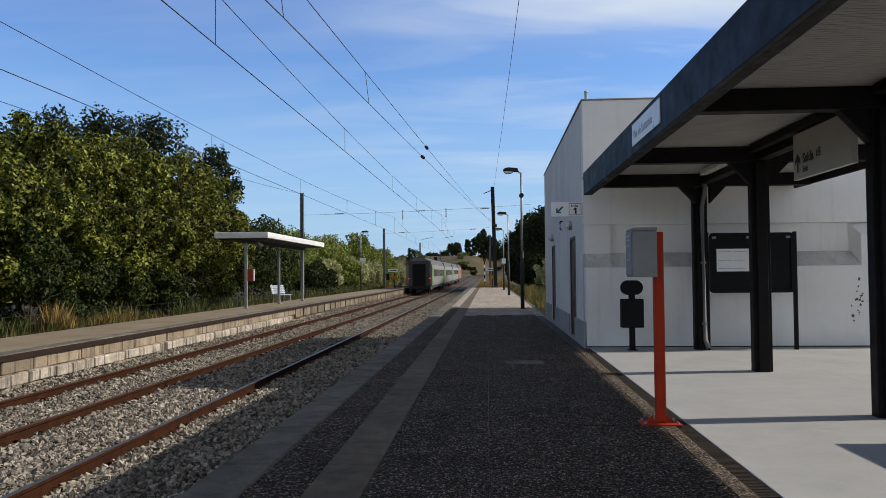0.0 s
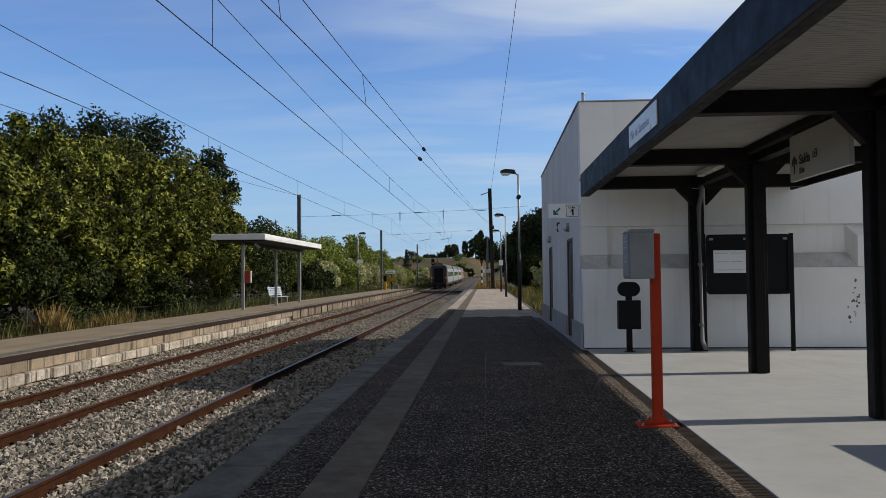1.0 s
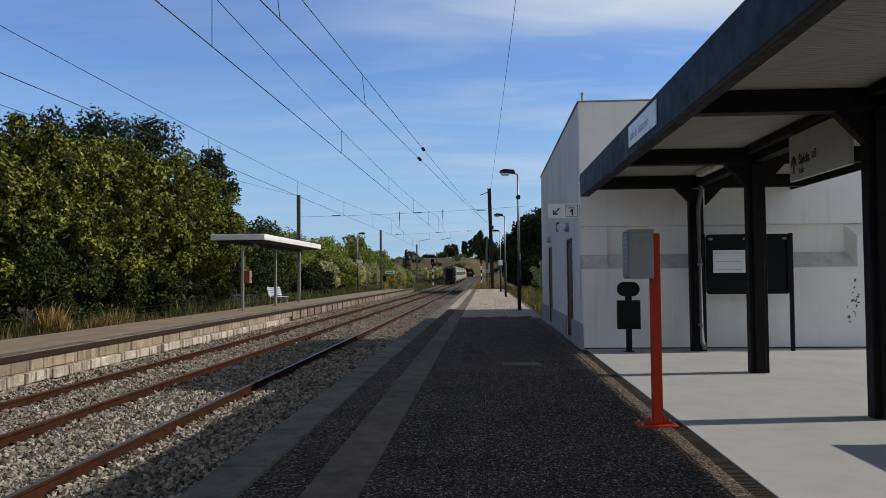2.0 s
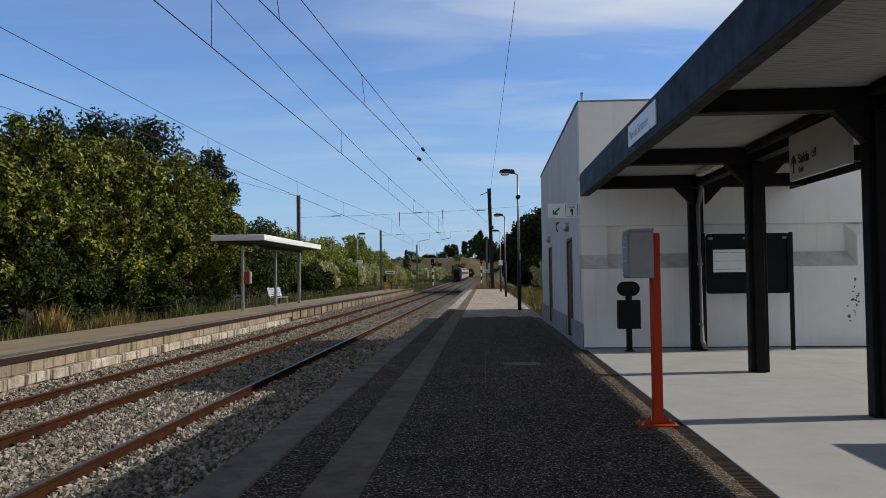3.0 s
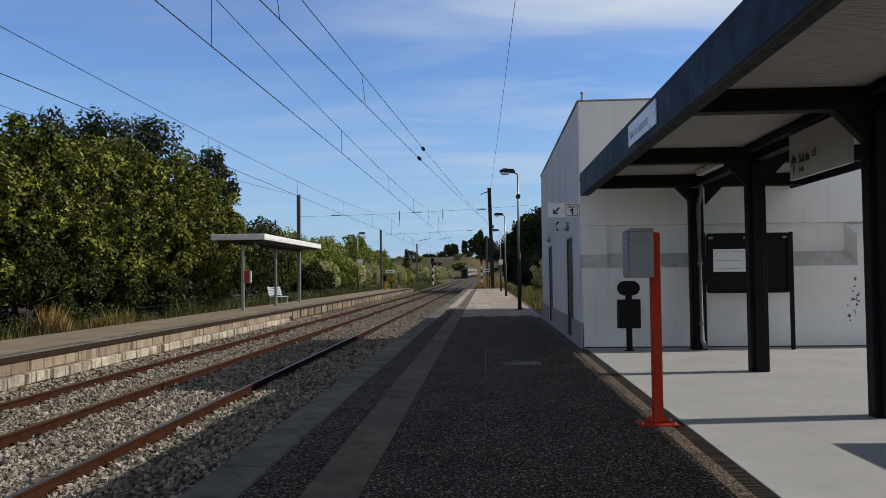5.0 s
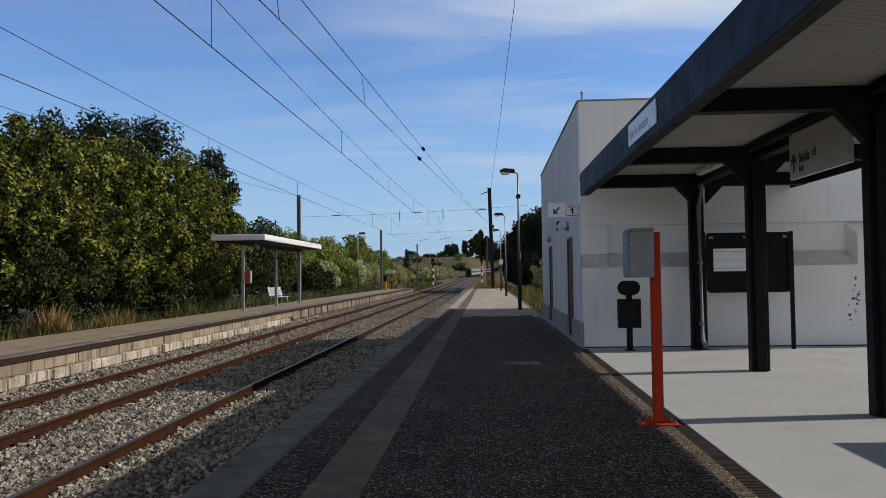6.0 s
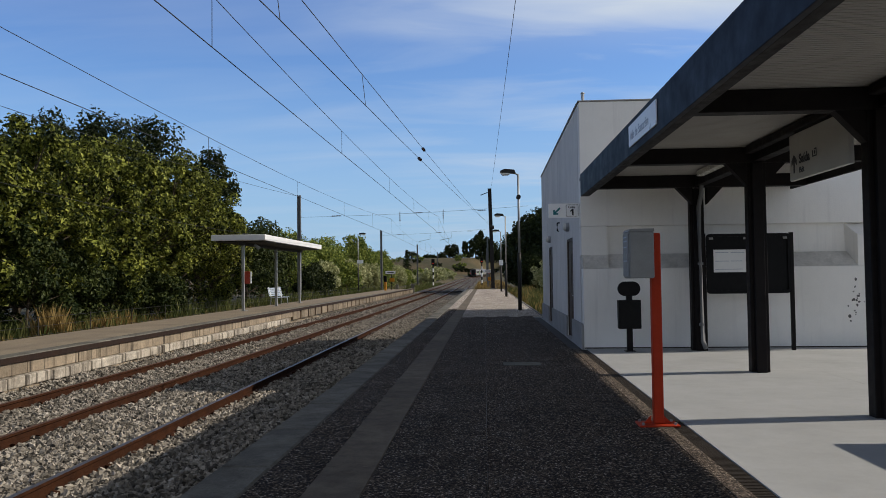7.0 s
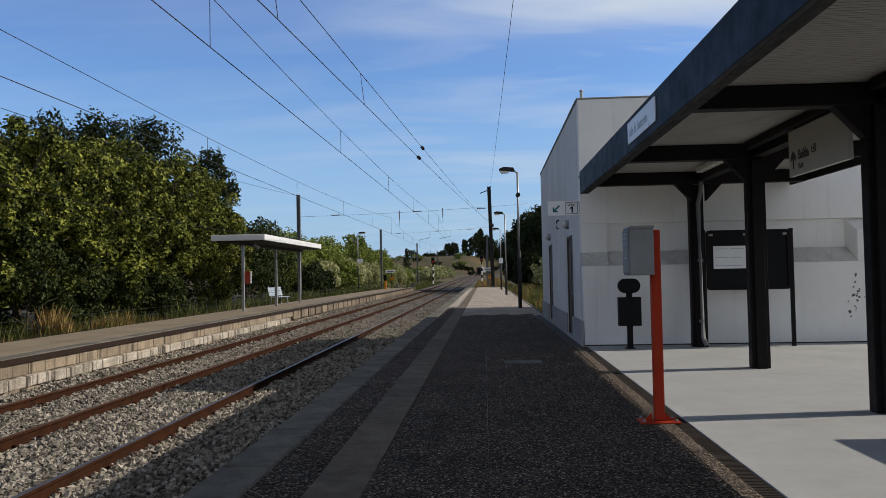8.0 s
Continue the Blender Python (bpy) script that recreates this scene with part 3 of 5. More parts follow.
def make_platform():
    bm = box(-2.12, 1.78, -8, END_1, -1.2, -0.035)
    box(1.78, 2.12, 29.3, END_1, -1.2, -0.035, bm=bm)
    box(1.78, 2.30, 16.66, 29.3, -1.2, -0.03, bm=bm)
    plat = structure("platform", bm, PLINTH, "station platform of dark exposed-aggregate slabs with a pale concrete edge", "platform")
    rnd = random.Random(3)
    cop = slab_mesh("coping_slab", 0.46, 1.6, COPING, top=0.004, thick=0.14, bevel=0.03)
    for i in range(65):
        ob = new("coping_slab", cop)
        ob.parent, ob.location = plat, (-1.97 + rnd.uniform(-0.006, 0.006), -7.2 + 1.6 * i, rnd.uniform(-0.003, 0.003))
    bnd = slab_mesh("band_slab", 0.43, 1.8, BAND, top=0.004)
    for i in range(56):
        ob = new("band_slab", bnd)
        ob.parent, ob.location = plat, (-1.105, -7.1 + 1.8 * i, rnd.uniform(-0.002, 0.002))
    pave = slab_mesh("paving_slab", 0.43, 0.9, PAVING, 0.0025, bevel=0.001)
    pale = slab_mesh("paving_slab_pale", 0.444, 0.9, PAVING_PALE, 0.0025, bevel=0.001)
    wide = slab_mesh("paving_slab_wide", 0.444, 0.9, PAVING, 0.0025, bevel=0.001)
    far_v, far_f = [], []
    near_v, near_f = [], []
    for col in range(7):
        x = -1.53 if col == 0 else -0.89 + 0.444 * (col - 0.5)
        for row in range(-10, 104):
            y = 0.9 + 0.9 * row + (0.45 if col % 2 else 0)
            if y > END_1 - 0.4:
                continue
            if 0 <= row < 41:
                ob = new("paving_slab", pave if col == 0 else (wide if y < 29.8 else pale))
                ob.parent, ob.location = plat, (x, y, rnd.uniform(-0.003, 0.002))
            elif row < 0:
                n0, w = len(near_v), (0.211 if col == 0 else 0.218)
                near_v += [(x - w, y - 0.446, 0), (x + w, y - 0.446, 0), (x + w, y + 0.446, 0), (x - w, y + 0.446, 0)]
                near_f.append((n0, n0 + 1, n0 + 2, n0 + 3))
            else:
                n0 = len(far_v)
                w = 0.211 if col == 0 else 0.218
                far_v += [(x - w, y - 0.446, 0), (x + w, y - 0.446, 0), (x + w, y + 0.446, 0), (x - w, y + 0.446, 0)]
                far_f.append((n0, n0 + 1, n0 + 2, n0 + 3))
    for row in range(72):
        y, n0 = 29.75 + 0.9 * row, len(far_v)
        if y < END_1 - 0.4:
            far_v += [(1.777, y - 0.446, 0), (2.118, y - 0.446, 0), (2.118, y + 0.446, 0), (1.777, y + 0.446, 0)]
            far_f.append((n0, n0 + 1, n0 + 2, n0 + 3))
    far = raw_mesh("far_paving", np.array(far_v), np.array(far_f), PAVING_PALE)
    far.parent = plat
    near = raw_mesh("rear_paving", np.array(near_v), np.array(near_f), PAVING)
    near.parent = plat
    tagged(near, kind="stuff")
    tagged(far, kind="stuff")
    # a pale slab stands in for the pool of sun through the canopy gap
    patch = part("repair_patch", box(0.30, 0.95, 13.6, 14.1, -0.02, 0.006, 0.004), COPING, plat, "pale patch standing in for sunlight through the canopy gap")
    # gutter with an iron grate between paving and station floor
    part("wall_gutter", box(1.78, 2.02, 16.66, 29.298, -0.0295, -0.012, 0.004), GRATE, plat, "dark strip along the foot of the building")
    gutter = structure("drain_channel", box(1.782, 1.938, -6, 16.64, -0.25, -0.05), GRATE, "narrow rusty iron drain grate along the concrete floor", "drain")
    slot = slab_mesh("grate_bar", 0.156, 0.026, GRATE, gap=0.004, top=-0.008, thick=0.03, bevel=0.002)
    for i in range(290):
        ob = new("grate_bar", slot)
        ob.parent, ob.location = gutter, (1.86, 4.8 + 0.0405 * i, 0)
    gutter.rotation_euler[2] = STATION_TURN
    # paler strip stands for the sun along the drain and closes the gap
    border = part("drain_border", box(1.645, 1.779, -6, 16.64, -0.03, 0.005, 0.003), DRAIN_SUNLIT, gutter, "paler aggregate strip along the drain, toned as sunlit")
    # runs on out of view to x = 26 to bounce light onto the wall
    fl = structure("floor", box(1.940, 26, -8, 16.64, -0.4, -0.012), FLOOR, "smooth pale concrete floor under the station canopy", "floor")
    fl.rotation_euler[2] = STATION_TURN
    xs, ys = (1.940, 5.05, 8.2, 11.2, 14.0, 17.2, 20.2, 23.2, 26.0), (-8.0, -4.0, 0.2, 4.3, 8.0, 11.6, 16.64)
    for xa, xb in zip(xs, xs[1:]):
        for ya, yb in zip(ys, ys[1:]):
            part("floor_panel", box(xa + 0.001, xb - 0.001, ya + 0.001, yb - 0.001, -0.0115, 0.0, 0.0015), FLOOR, fl)
    kerb = structure("kerb", box(2.12, 2.22, 29.3, END_1, -0.9, 0.025, 0.012), COPING, "pale concrete kerb along the platform's back edge", "kerb")


def make_far_platform():
    bm = box(-12.5, -9.32, 2, 101.5, -1.2, -0.06)
    plat = structure("platform_2", bm, PLATFORM2, "opposite platform with worn tan block edge", "platform")
    part("platform_surface", box(-12.5, -9.2, 2, 101.5, -0.058, 0.0, 0.006), PLATFORM2, plat)
    rnd = random.Random(5)
    top = slab_mesh("edge_slab", 0.42, 2.0, COPING, top=0.085, thick=0.085, bevel=0.025)
    block = shared_mesh("edge_block", box(-0.06, 0.06, -0.49, 0.49, -0.245, 0, 0.014), EDGE2)
    rubble = shared_mesh("rubble_block", box(-0.14, 0.14, -0.295, 0.295, -0.36, 0, 0.03), EDGE2)
    # the shadow gap under the platform edge, put in as a dark strip
    part("edge_angle", box(-9.24, -9.15, 2.4, 101.4, -0.05, 0.066), EDGE_SHADOW, plat, "dark strip standing for the shadow under the platform edge")
    for i in range(65):
        ob = new("rubble_block", rubble)
        ob.parent, ob.location = plat, (-9.22 + rnd.uniform(-0.04, 0.05), 3 + 0.62 * i, -0.52 + rnd.uniform(-0.03, 0.02))
    foot = shared_mesh("foot_block", box(-0.14, 0.14, -0.39, 0.39, -0.215, 0, 0.025), EDGE2_WHITE)
    for i in range(49):
        ob = new("edge_slab", top)
        ob.parent, ob.location = plat, (-9.38, 3.4 + 2.0 * i, 0)
    for i in range(35):
        ob = new("edge_block", block)
        ob.parent, ob.location = plat, (-9.255 + rnd.uniform(-0.012, 0.012), 3 + 1.0 * i, -0.052)
    # past the foot blocks the wall is of longer slabs
    slab = shared_mesh("wall_slab", box(-0.06, 0.06, -0.70, 0.70, -0.40, 0, 0.014), EDGE2_WORN)
    # dark boxes stand in for the shade inside the slots between slabs
    gap = shared_mesh("open_joint", box(-0.02, 0.02, -0.09, 0.09, -0.40, 0), RUST)
    for i in range(38):
        ob = new("wall_slab", slab)
        ob.parent, ob.location = plat, (-9.255 + rnd.uniform(-0.012, 0.012), 38.3 + 1.68 * i, -0.052)
        ob = new("open_joint", gap)
        ob.parent, ob.location = plat, (-9.235, 39.14 + 1.68 * i + rnd.uniform(-0.06, 0.06), -0.052)
    for i in range(42):
        ob = new("foot_block", foot)
        ob.parent, ob.location = plat, (-9.18 + rnd.uniform(-0.02, 0.02), 3 + 0.8 * i, -0.305 + rnd.uniform(-0.01, 0.01))
    tagged(raw_mesh("platform_shoulder", np.array([(-11.2, 2, -0.98), (-9.0, 2, -0.9), (-9.0, 110, -0.9), (-11.2, 110, -0.98)]), np.array([(0, 1, 2, 3)]), SOIL), "bare soil beside the track", "ground", "", "structure")


# ---- station building ----


def make_building():
    b = thing("station_building", "white rendered flat-roofed station building with grey plinth", "building", at=(2.04, 16.65, 0))
    b.rotation_euler[2] = STATION_TURN

    def add(name, bm, mat, label="", smooth=False, parent=None):
        bmesh.ops.translate(bm, verts=bm.verts, vec=(-2.1, -16.3, 0))
        return part(name, bm, mat, parent or b, label, smooth)
    top = 5.2
    # lower wall stands proud, with a sloped weathered ledge above it
    add("lower_wall", box(2.11, 10.5, 16.30, 16.6, -0.03, 1.66, 0.012), WHITEWASH)
    add("base_joint", box(2.11, 10.5, 16.288, 16.2985, 0.0, 0.022), GRATE, "dark dirty joint at the wall foot")
    add("ledge", prism([(16.30, 1.662), (16.58, 1.96), (16.75, 1.96), (16.75, 1.662)], "x", 2.645, 7.69), NICHE, "greyed sloping ledge")
    add("ledge_end", prism([(16.30, 1.662), (16.445, 1.94), (16.75, 1.94), (16.75, 1.662)], "x", 2.12, 2.643), NICHE, "greyed sloping ledge")
    add("niche_back", box(2.60, 7.9, 16.60, 16.75, 1.962, 2.55), WHITEWASH)
    add("corner_pier", box(2.10, 2.64, 16.45, 16.75, 1.942, 2.55, 0.006), WHITEWASH)
    # splayed pier at the far end of the niche, with a sloping top
    pier = bmesh.new()
    low = [pier.verts.new(c) for c in ((7.69, 16.302, 1.664), (10.5, 16.302, 1.664), (10.5, 16.70, 1.664), (7.54, 16.70, 1.664))]
    high = [pier.verts.new(c) for c in ((7.69, 16.302, 2.30), (10.5, 16.302, 2.30), (10.5, 16.62, 2.565), (7.54, 16.62, 2.565))]
    for i in range(4):
        pier.faces.new((low[i], low[(i + 1) % 4], high[(i + 1) % 4], high[i]))
    pier.faces.new(high)
    add("side_pier", pier, WHITEWASH)
    add("upper_wall", box(2.095, 10.5, 16.45, 16.75, 2.552, top, 0.015), WHITEWASH)
    # side wall with two doorways through it
    doors = [(18.22, 19.72, 2.42), (24.42, 26.0, 2.44)]
    side = bmesh.new()
    y = 16.752
    for d0, d1, dz in doors:
        box(2.10, 2.38, y, d0, 0, top, bm=side)
        box(2.10, 2.38, d0, d1, dz, top, bm=side)
        y = d1
    box(2.10, 2.38, y, 29.3, 0, top, bm=side)
    bmesh.ops.remove_doubles(side, verts=side.verts, dist=0.0005)
    add("side_wall", side, STAINED_WASH)
    y = 16.30
    for d0, d1 in [(a, c) for a, c, e in doors] + [(29.3, 0)]:
        add("plinth", box(2.06 if y > 16.4 else 2.05, 2.098, y, d0, -0.03, 0.52, 0.01), PLINTH)
        y = d1
    for d0, d1, dz in doors:
        leaf = add("door", box(2.15, 2.20, d0 + 0.06, d1 - 0.06, 0.035, dz - 0.06, 0.006), DOOR, "dark brown panelled door")
        fr = bmesh.new()
        box(2.115, 2.22, d0, d0 + 0.058, 0, dz, bm=fr)
        box(2.115, 2.22, d1 - 0.058, d1, 0, dz, bm=fr)
        box(2.115, 2.22, d0 + 0.06, d1 - 0.06, dz - 0.058, dz, bm=fr)
        add("door_frame", fr, DOOR)
        for z0, z1 in ((0.2, 0.95), (1.1, 2.2)):
            for k in (0, 1):
                ya = d0 + 0.14 + k * (d1 - d0 - 0.2) / 2
                add("panel", box(2.135, 2.152, ya, ya + (d1 - d0) / 2 - 0.2, z0, z1, 0.008), DOOR, parent=leaf)
        add("handle", pipe([(2.15, d0 + 0.13, 1.05), (2.10, d0 + 0.13, 1.05), (2.10, d0 + 0.25, 1.05)], 0.011), GALV, "steel lever handle", parent=leaf)
        add("sill", box(2.04, 2.24, d0, d1, -0.03, 0.03, 0.008), PLINTH)
    add("back_wall", box(2.39, 10.5, 29.0, 29.3, 0, top), WHITEWASH)
    add("east_wall", box(10.2, 10.5, 16.76, 28.99, 0, top), WHITEWASH)
    add("roof", box(2.38, 10.2, 16.76, 28.99, top - 0.35, top - 0.2), PLINTH)
    cap = bmesh.new()
    box(2.07, 2.42, 16.74, 29.33, top + 0.002, top + 0.045, 0.01, bm=cap)
    box(2.07, 10.53, 16.42, 16.738, top + 0.002, top + 0.03, 0.01, bm=cap)
    add("parapet_cap", cap, PLINTH, "grey weathered parapet cap")
    # hidden block, added only to cast the shadow over the platform beyond
    shadow_mass = box(5.6, 12, 29.31, 36.9, 0, top - 0.1)
    add("rear_wing", shadow_mass, WHITEWASH)
    rnd = random.Random(12)
    for i in range(22):
        x, z = rnd.gauss(7.62, 0.085) + (0.14 if i % 4 == 0 else 0), min(1.5, max(0.2, rnd.gauss(0.85, 0.14 if i % 4 else 0.4)))
        a = rnd.uniform(0.01, 0.036)
        pts = [(x + a * rnd.uniform(0.5, 1.2) * math.cos(t), z + a * rnd.uniform(0.5, 1.4) * math.sin(t)) for t in [k * math.pi / 4 for k in range(8)]]
        add("flaked_patch", prism(pts, "y", 16.297, 16.2995), STAIN, "dark patch of flaked paint")
    vent = tube((2.22, 16.75, top + 0.02), (2.22, 16.75, top + 0.24), 0.035, 0.035, 10)
    tube((2.22, 16.75, top + 0.24), (2.22, 16.75, top + 0.27), 0.05, 0.03, 10, vent)
    add("vent_pipe", vent, GALV, smooth=False)
    for y, z in ((19.02, 2.70), (25.1, 2.68)):
        lamp = tube((2.098, y, z), (2.02, y, z), 0.11, 0.11, 16)
        l = add("wall_lamp", lamp, GALV, "round galvanised bulkhead lamp")
        g = bmesh.new()
        bmesh.ops.create_uvsphere(g, u_segments=14, v_segments=8, radius=0.095, matrix=Matrix.Translation((2.0, y, z)) @ Matrix.Diagonal((0.7, 1, 1, 1)))
        add("lens", g, LENS, smooth=True, parent=l)


def make_platform_sign():
    s = thing("platform_sign", "white double-sided hanging sign with teal arrow and platform number", "sign", at=(1.37, 16.87, 2.745))
    part("panel", box(0, 0.66, 0, 0.05, 0, 0.31, 0.006), SIGN_WHITE, s)
    fr = bmesh.new()
    a, c, d, e = 0.37, 0.63, 0.03, 0.28
    for q in ((a, c, d, d + 0.009), (a, c, e - 0.009, e), (a, a + 0.009, d + 0.0095, e - 0.0095), (c - 0.009, c, d + 0.0095, e - 0.0095)):
        box(q[0], q[1], -0.004, 0.0, q[2], q[3], bm=fr)
    part("number_frame", fr, INK, s)
    one = bmesh.new()
    prism([(0.495, 0.055), (0.53, 0.055), (0.53, 0.19), (0.502, 0.19), (0.462, 0.155), (0.462, 0.125), (0.495, 0.147)], "y", -0.004, 0.0, one)
    part("number", one, INK, s)
    lettering("word", "Linha", 0.07, INK, pose(0.415, -0.003, 0.205, 90), s, 0.02)
    ar = bmesh.new()
    pts = [(0.10, 0.07), (0.205, 0.07), (0.205, 0.105), (0.162, 0.105), (0.255, 0.20), (0.23, 0.225), (0.135, 0.13), (0.135, 0.175), (0.10, 0.175)]
    prism(pts, "y", -0.004, 0.0, ar)
    part("arrow", ar, TEAL, s)
    part("bracket", box(0.66, 0.70, -0.01, 0.06, 0.02, 0.29, 0.004), GALV, s)
    c = thing("wall_conduit_hook", "small black cable hook on the white wall", "hook", at=(2.09, 22.0, 2.74))
    part("hook_bar", pipe([(0, 0, 0.24), (-0.05, 0, 0.24), (-0.07, 0, 0.21), (-0.07, 0, 0.03), (-0.03, 0, 0.0)], 0.02, 8), BLACK, c)


# ---- canopy ----
CAN_X0, CAN_X1, CAN_Y0, CAN_Y1 = 1.95, 6.40, -5.0, 16.02
POSTS_Y = [-3.4, 0.55, 4.6, 8.6, 12.54, 16.14]
POST_X = 4.26


def make_canopy():
    c = thing("platform_canopy", "flat steel canopy with navy fascia and dark posts", "canopy", at=(POST_X, 8.5, 0))

    def add(name, bm, mat, label="", smooth=False, parent=None):
        bmesh.ops.translate(bm, verts=bm.verts, vec=(-POST_X, -8.5, 0))
        return part(name, bm, mat, parent or c, label, smooth)
    add("fascia", box(CAN_X0, CAN_X0 + 0.06, CAN_Y0, CAN_Y1, 3.11, 3.56, 0.008), CANOPY_BLUE, "navy painted fascia")
    add("fascia_lip", box(CAN_X0 + 0.062, CAN_X0 + 0.17, CAN_Y0, CAN_Y1, 3.112, 3.17), STEEL_DARK, "brown steel channel lip")
    add("back_fascia", box(CAN_X1 - 0.06, CAN_X1, CAN_Y0, 16.70, 3.26, 3.60, 0.008), STEEL_DARK)
    # corrugated soffit: shallow ribs along x
    bm = bmesh.new()
    step, y, prev = 0.0625, CAN_Y0, None
    while y < CAN_Y1:
        for dy, dz in ((0, 0), (0.045, 0), (0.052, 0.012), (0.0565, 0.012)):
            a = bm.verts.new((CAN_X0 + 0.062, y + dy, 3.485 + dz))
            b = bm.verts.new((CAN_X1 - 0.062, y + dy, 3.485 + dz))
            if prev:
                bm.faces.new((prev[0], a, b, prev[1]))
            prev = (a, b)
        y += step
    add("soffit", bm, SOFFIT, "pale corrugated metal soffit")
    add("roof_sheet", box(CAN_X0 + 0.062, CAN_X1 - 0.062, CAN_Y0, 16.74, 3.505, 3.56), SOFFIT)
    for y in POSTS_Y:
        yb = min(y, CAN_Y1 - 0.12)
        add("crossbeam", box(CAN_X0 + 0.172, CAN_X1 - 0.062, yb - 0.1, yb + 0.1, 3.24, 3.48, 0.01), STEEL_DARK)
        p = bmesh.new()
        w = 0.14
        px = POST_X + (y - 16.14) * 0.0093
        # hollow-cornered post: two crossed box sections
        box(px - w, px + w, y - 0.08, y + 0.08, 0, 3.239, 0.008, bm=p)
        box(px - 0.08, px + 0.08, y - w, y + w, 0, 3.238, 0.008, bm=p)
        q = add("post", p, STEEL_DARK)
        for s in (-1, 1):
            br = prism([(px + s * (w + 0.002), 2.90), (px + s * (w + 0.002), 3.239), (px + s * 0.46, 3.239)], "y", yb - 0.07, yb + 0.07)
            add("brace", br, STEEL_DARK, parent=q)
    add("long_beam", box(POST_X - 0.09, POST_X + 0.09, CAN_Y0, CAN_Y1 - 0.02, 3.26, 3.479), STEEL_DARK)
    for k in range(len(POSTS_Y) - 1):
        ya, yb = POSTS_Y[k], POSTS_Y[k + 1]
        lit = k == len(POSTS_Y) - 2
        add("tube_light" if lit else "cable_tray", box(POST_X - 0.25, POST_X - 0.11, ya + (0.8 if lit else 0.2), yb - (1.05 if lit else 0.2), 3.36, 3.47, 0.02), LENS if lit else STEEL_DARK, "long pale fluorescent tube fitting" if lit else "dark cable tray")
    # downpipe beside the last post
    add("downpipe", pipe([(POST_X, 15.7, 3.5), (POST_X, 15.7, 3.1), (POST_X, 15.93, 2.85), (POST_X + 0.03, 15.93, 0.2), (POST_X + 0.06, 15.85, 0.06)], 0.045, 10), PIPE_GREY, "grey plastic downpipe", smooth=True)
    for z in (0.5, 1.7):
        add("pipe_clip", tube((POST_X + 0.015, 15.93, z), (POST_X + 0.015, 15.93, z + 0.05), 0.055, 0.055, 10), PIPE_GREY)
    # station name plate on the fascia
    plate = add("name_plate", box(CAN_X0 - 0.016, CAN_X0 - 0.001, 8.9, 10.57, 3.205, 3.49, 0.003), SIGN_WHITE, "white station name plate")
    y = 10.47
    for word in ("Vale", "de", "Santarém"):
        txt = lettering("word", word, 0.165, INK_GREY, Matrix.Translation((CAN_X0 - 0.017 - POST_X, y - 8.5, 3.285)) @ Matrix(((0, 0, -1, 0), (-1, 0, 0, 0), (0, 1, 0, 0), (0, 0, 0, 1))), plate)
        ys = [v.co.y for v in txt.data.vertices]
        y -= max(ys) - min(ys) + 0.06


def make_exit_sign():
    x = 4.05
    s = thing("exit_sign", "grey-white hanging exit sign with arrow", "sign", at=(x, 9.80, 2.73))
    part("panel", box(0, 0.06, -0.85, 0.85, 0, 0.60, 0.008), SIGN_GREY, s)
    face = Matrix(((0, 0, -1, -0.001), (-1, 0, 0, 0), (0, 1, 0, 0), (0, 0, 0, 1)))
    lettering("word", "Saída", 0.165, INK, Matrix.Translation((0, 0.54, 0.20)) @ face, s, 0.03)
    lettering("word", "Exit", 0.10, INK, Matrix.Translation((0, 0.54, 0.08)) @ face, s, 0.03)
    ar = bmesh.new()
    prism([(a + 0.15, c) for a, c in ((0.53, 0.09), (0.57, 0.09), (0.57, 0.24), (0.63, 0.19), (0.63, 0.26), (0.55, 0.33), (0.47, 0.26), (0.47, 0.19), (0.53, 0.24))], "x", -0.004, 0.0, ar)
    part("arrow", ar, INK, s)
    ic = bmesh.new()
    for q in ((0.02, 0.14, 0.22, 0.235), (0.02, 0.035, 0.2355, 0.305), (0.125, 0.14, 0.2355, 0.305), (0.02, 0.08, 0.3055, 0.32), (0.06, 0.09, 0.25, 0.29)):
        box(-0.004, 0, q[0] - 0.02, q[1] - 0.02, q[2], q[3], bm=ic)
    part("door_pictogram", ic, INK, s)
    for y in (-0.7, 0.7):
        part("hanger", tube((0.03, y, 0.60), (0.03, y, 0.60 + 0.27), 0.012, 0.012, 8), STEEL_DARK, s)


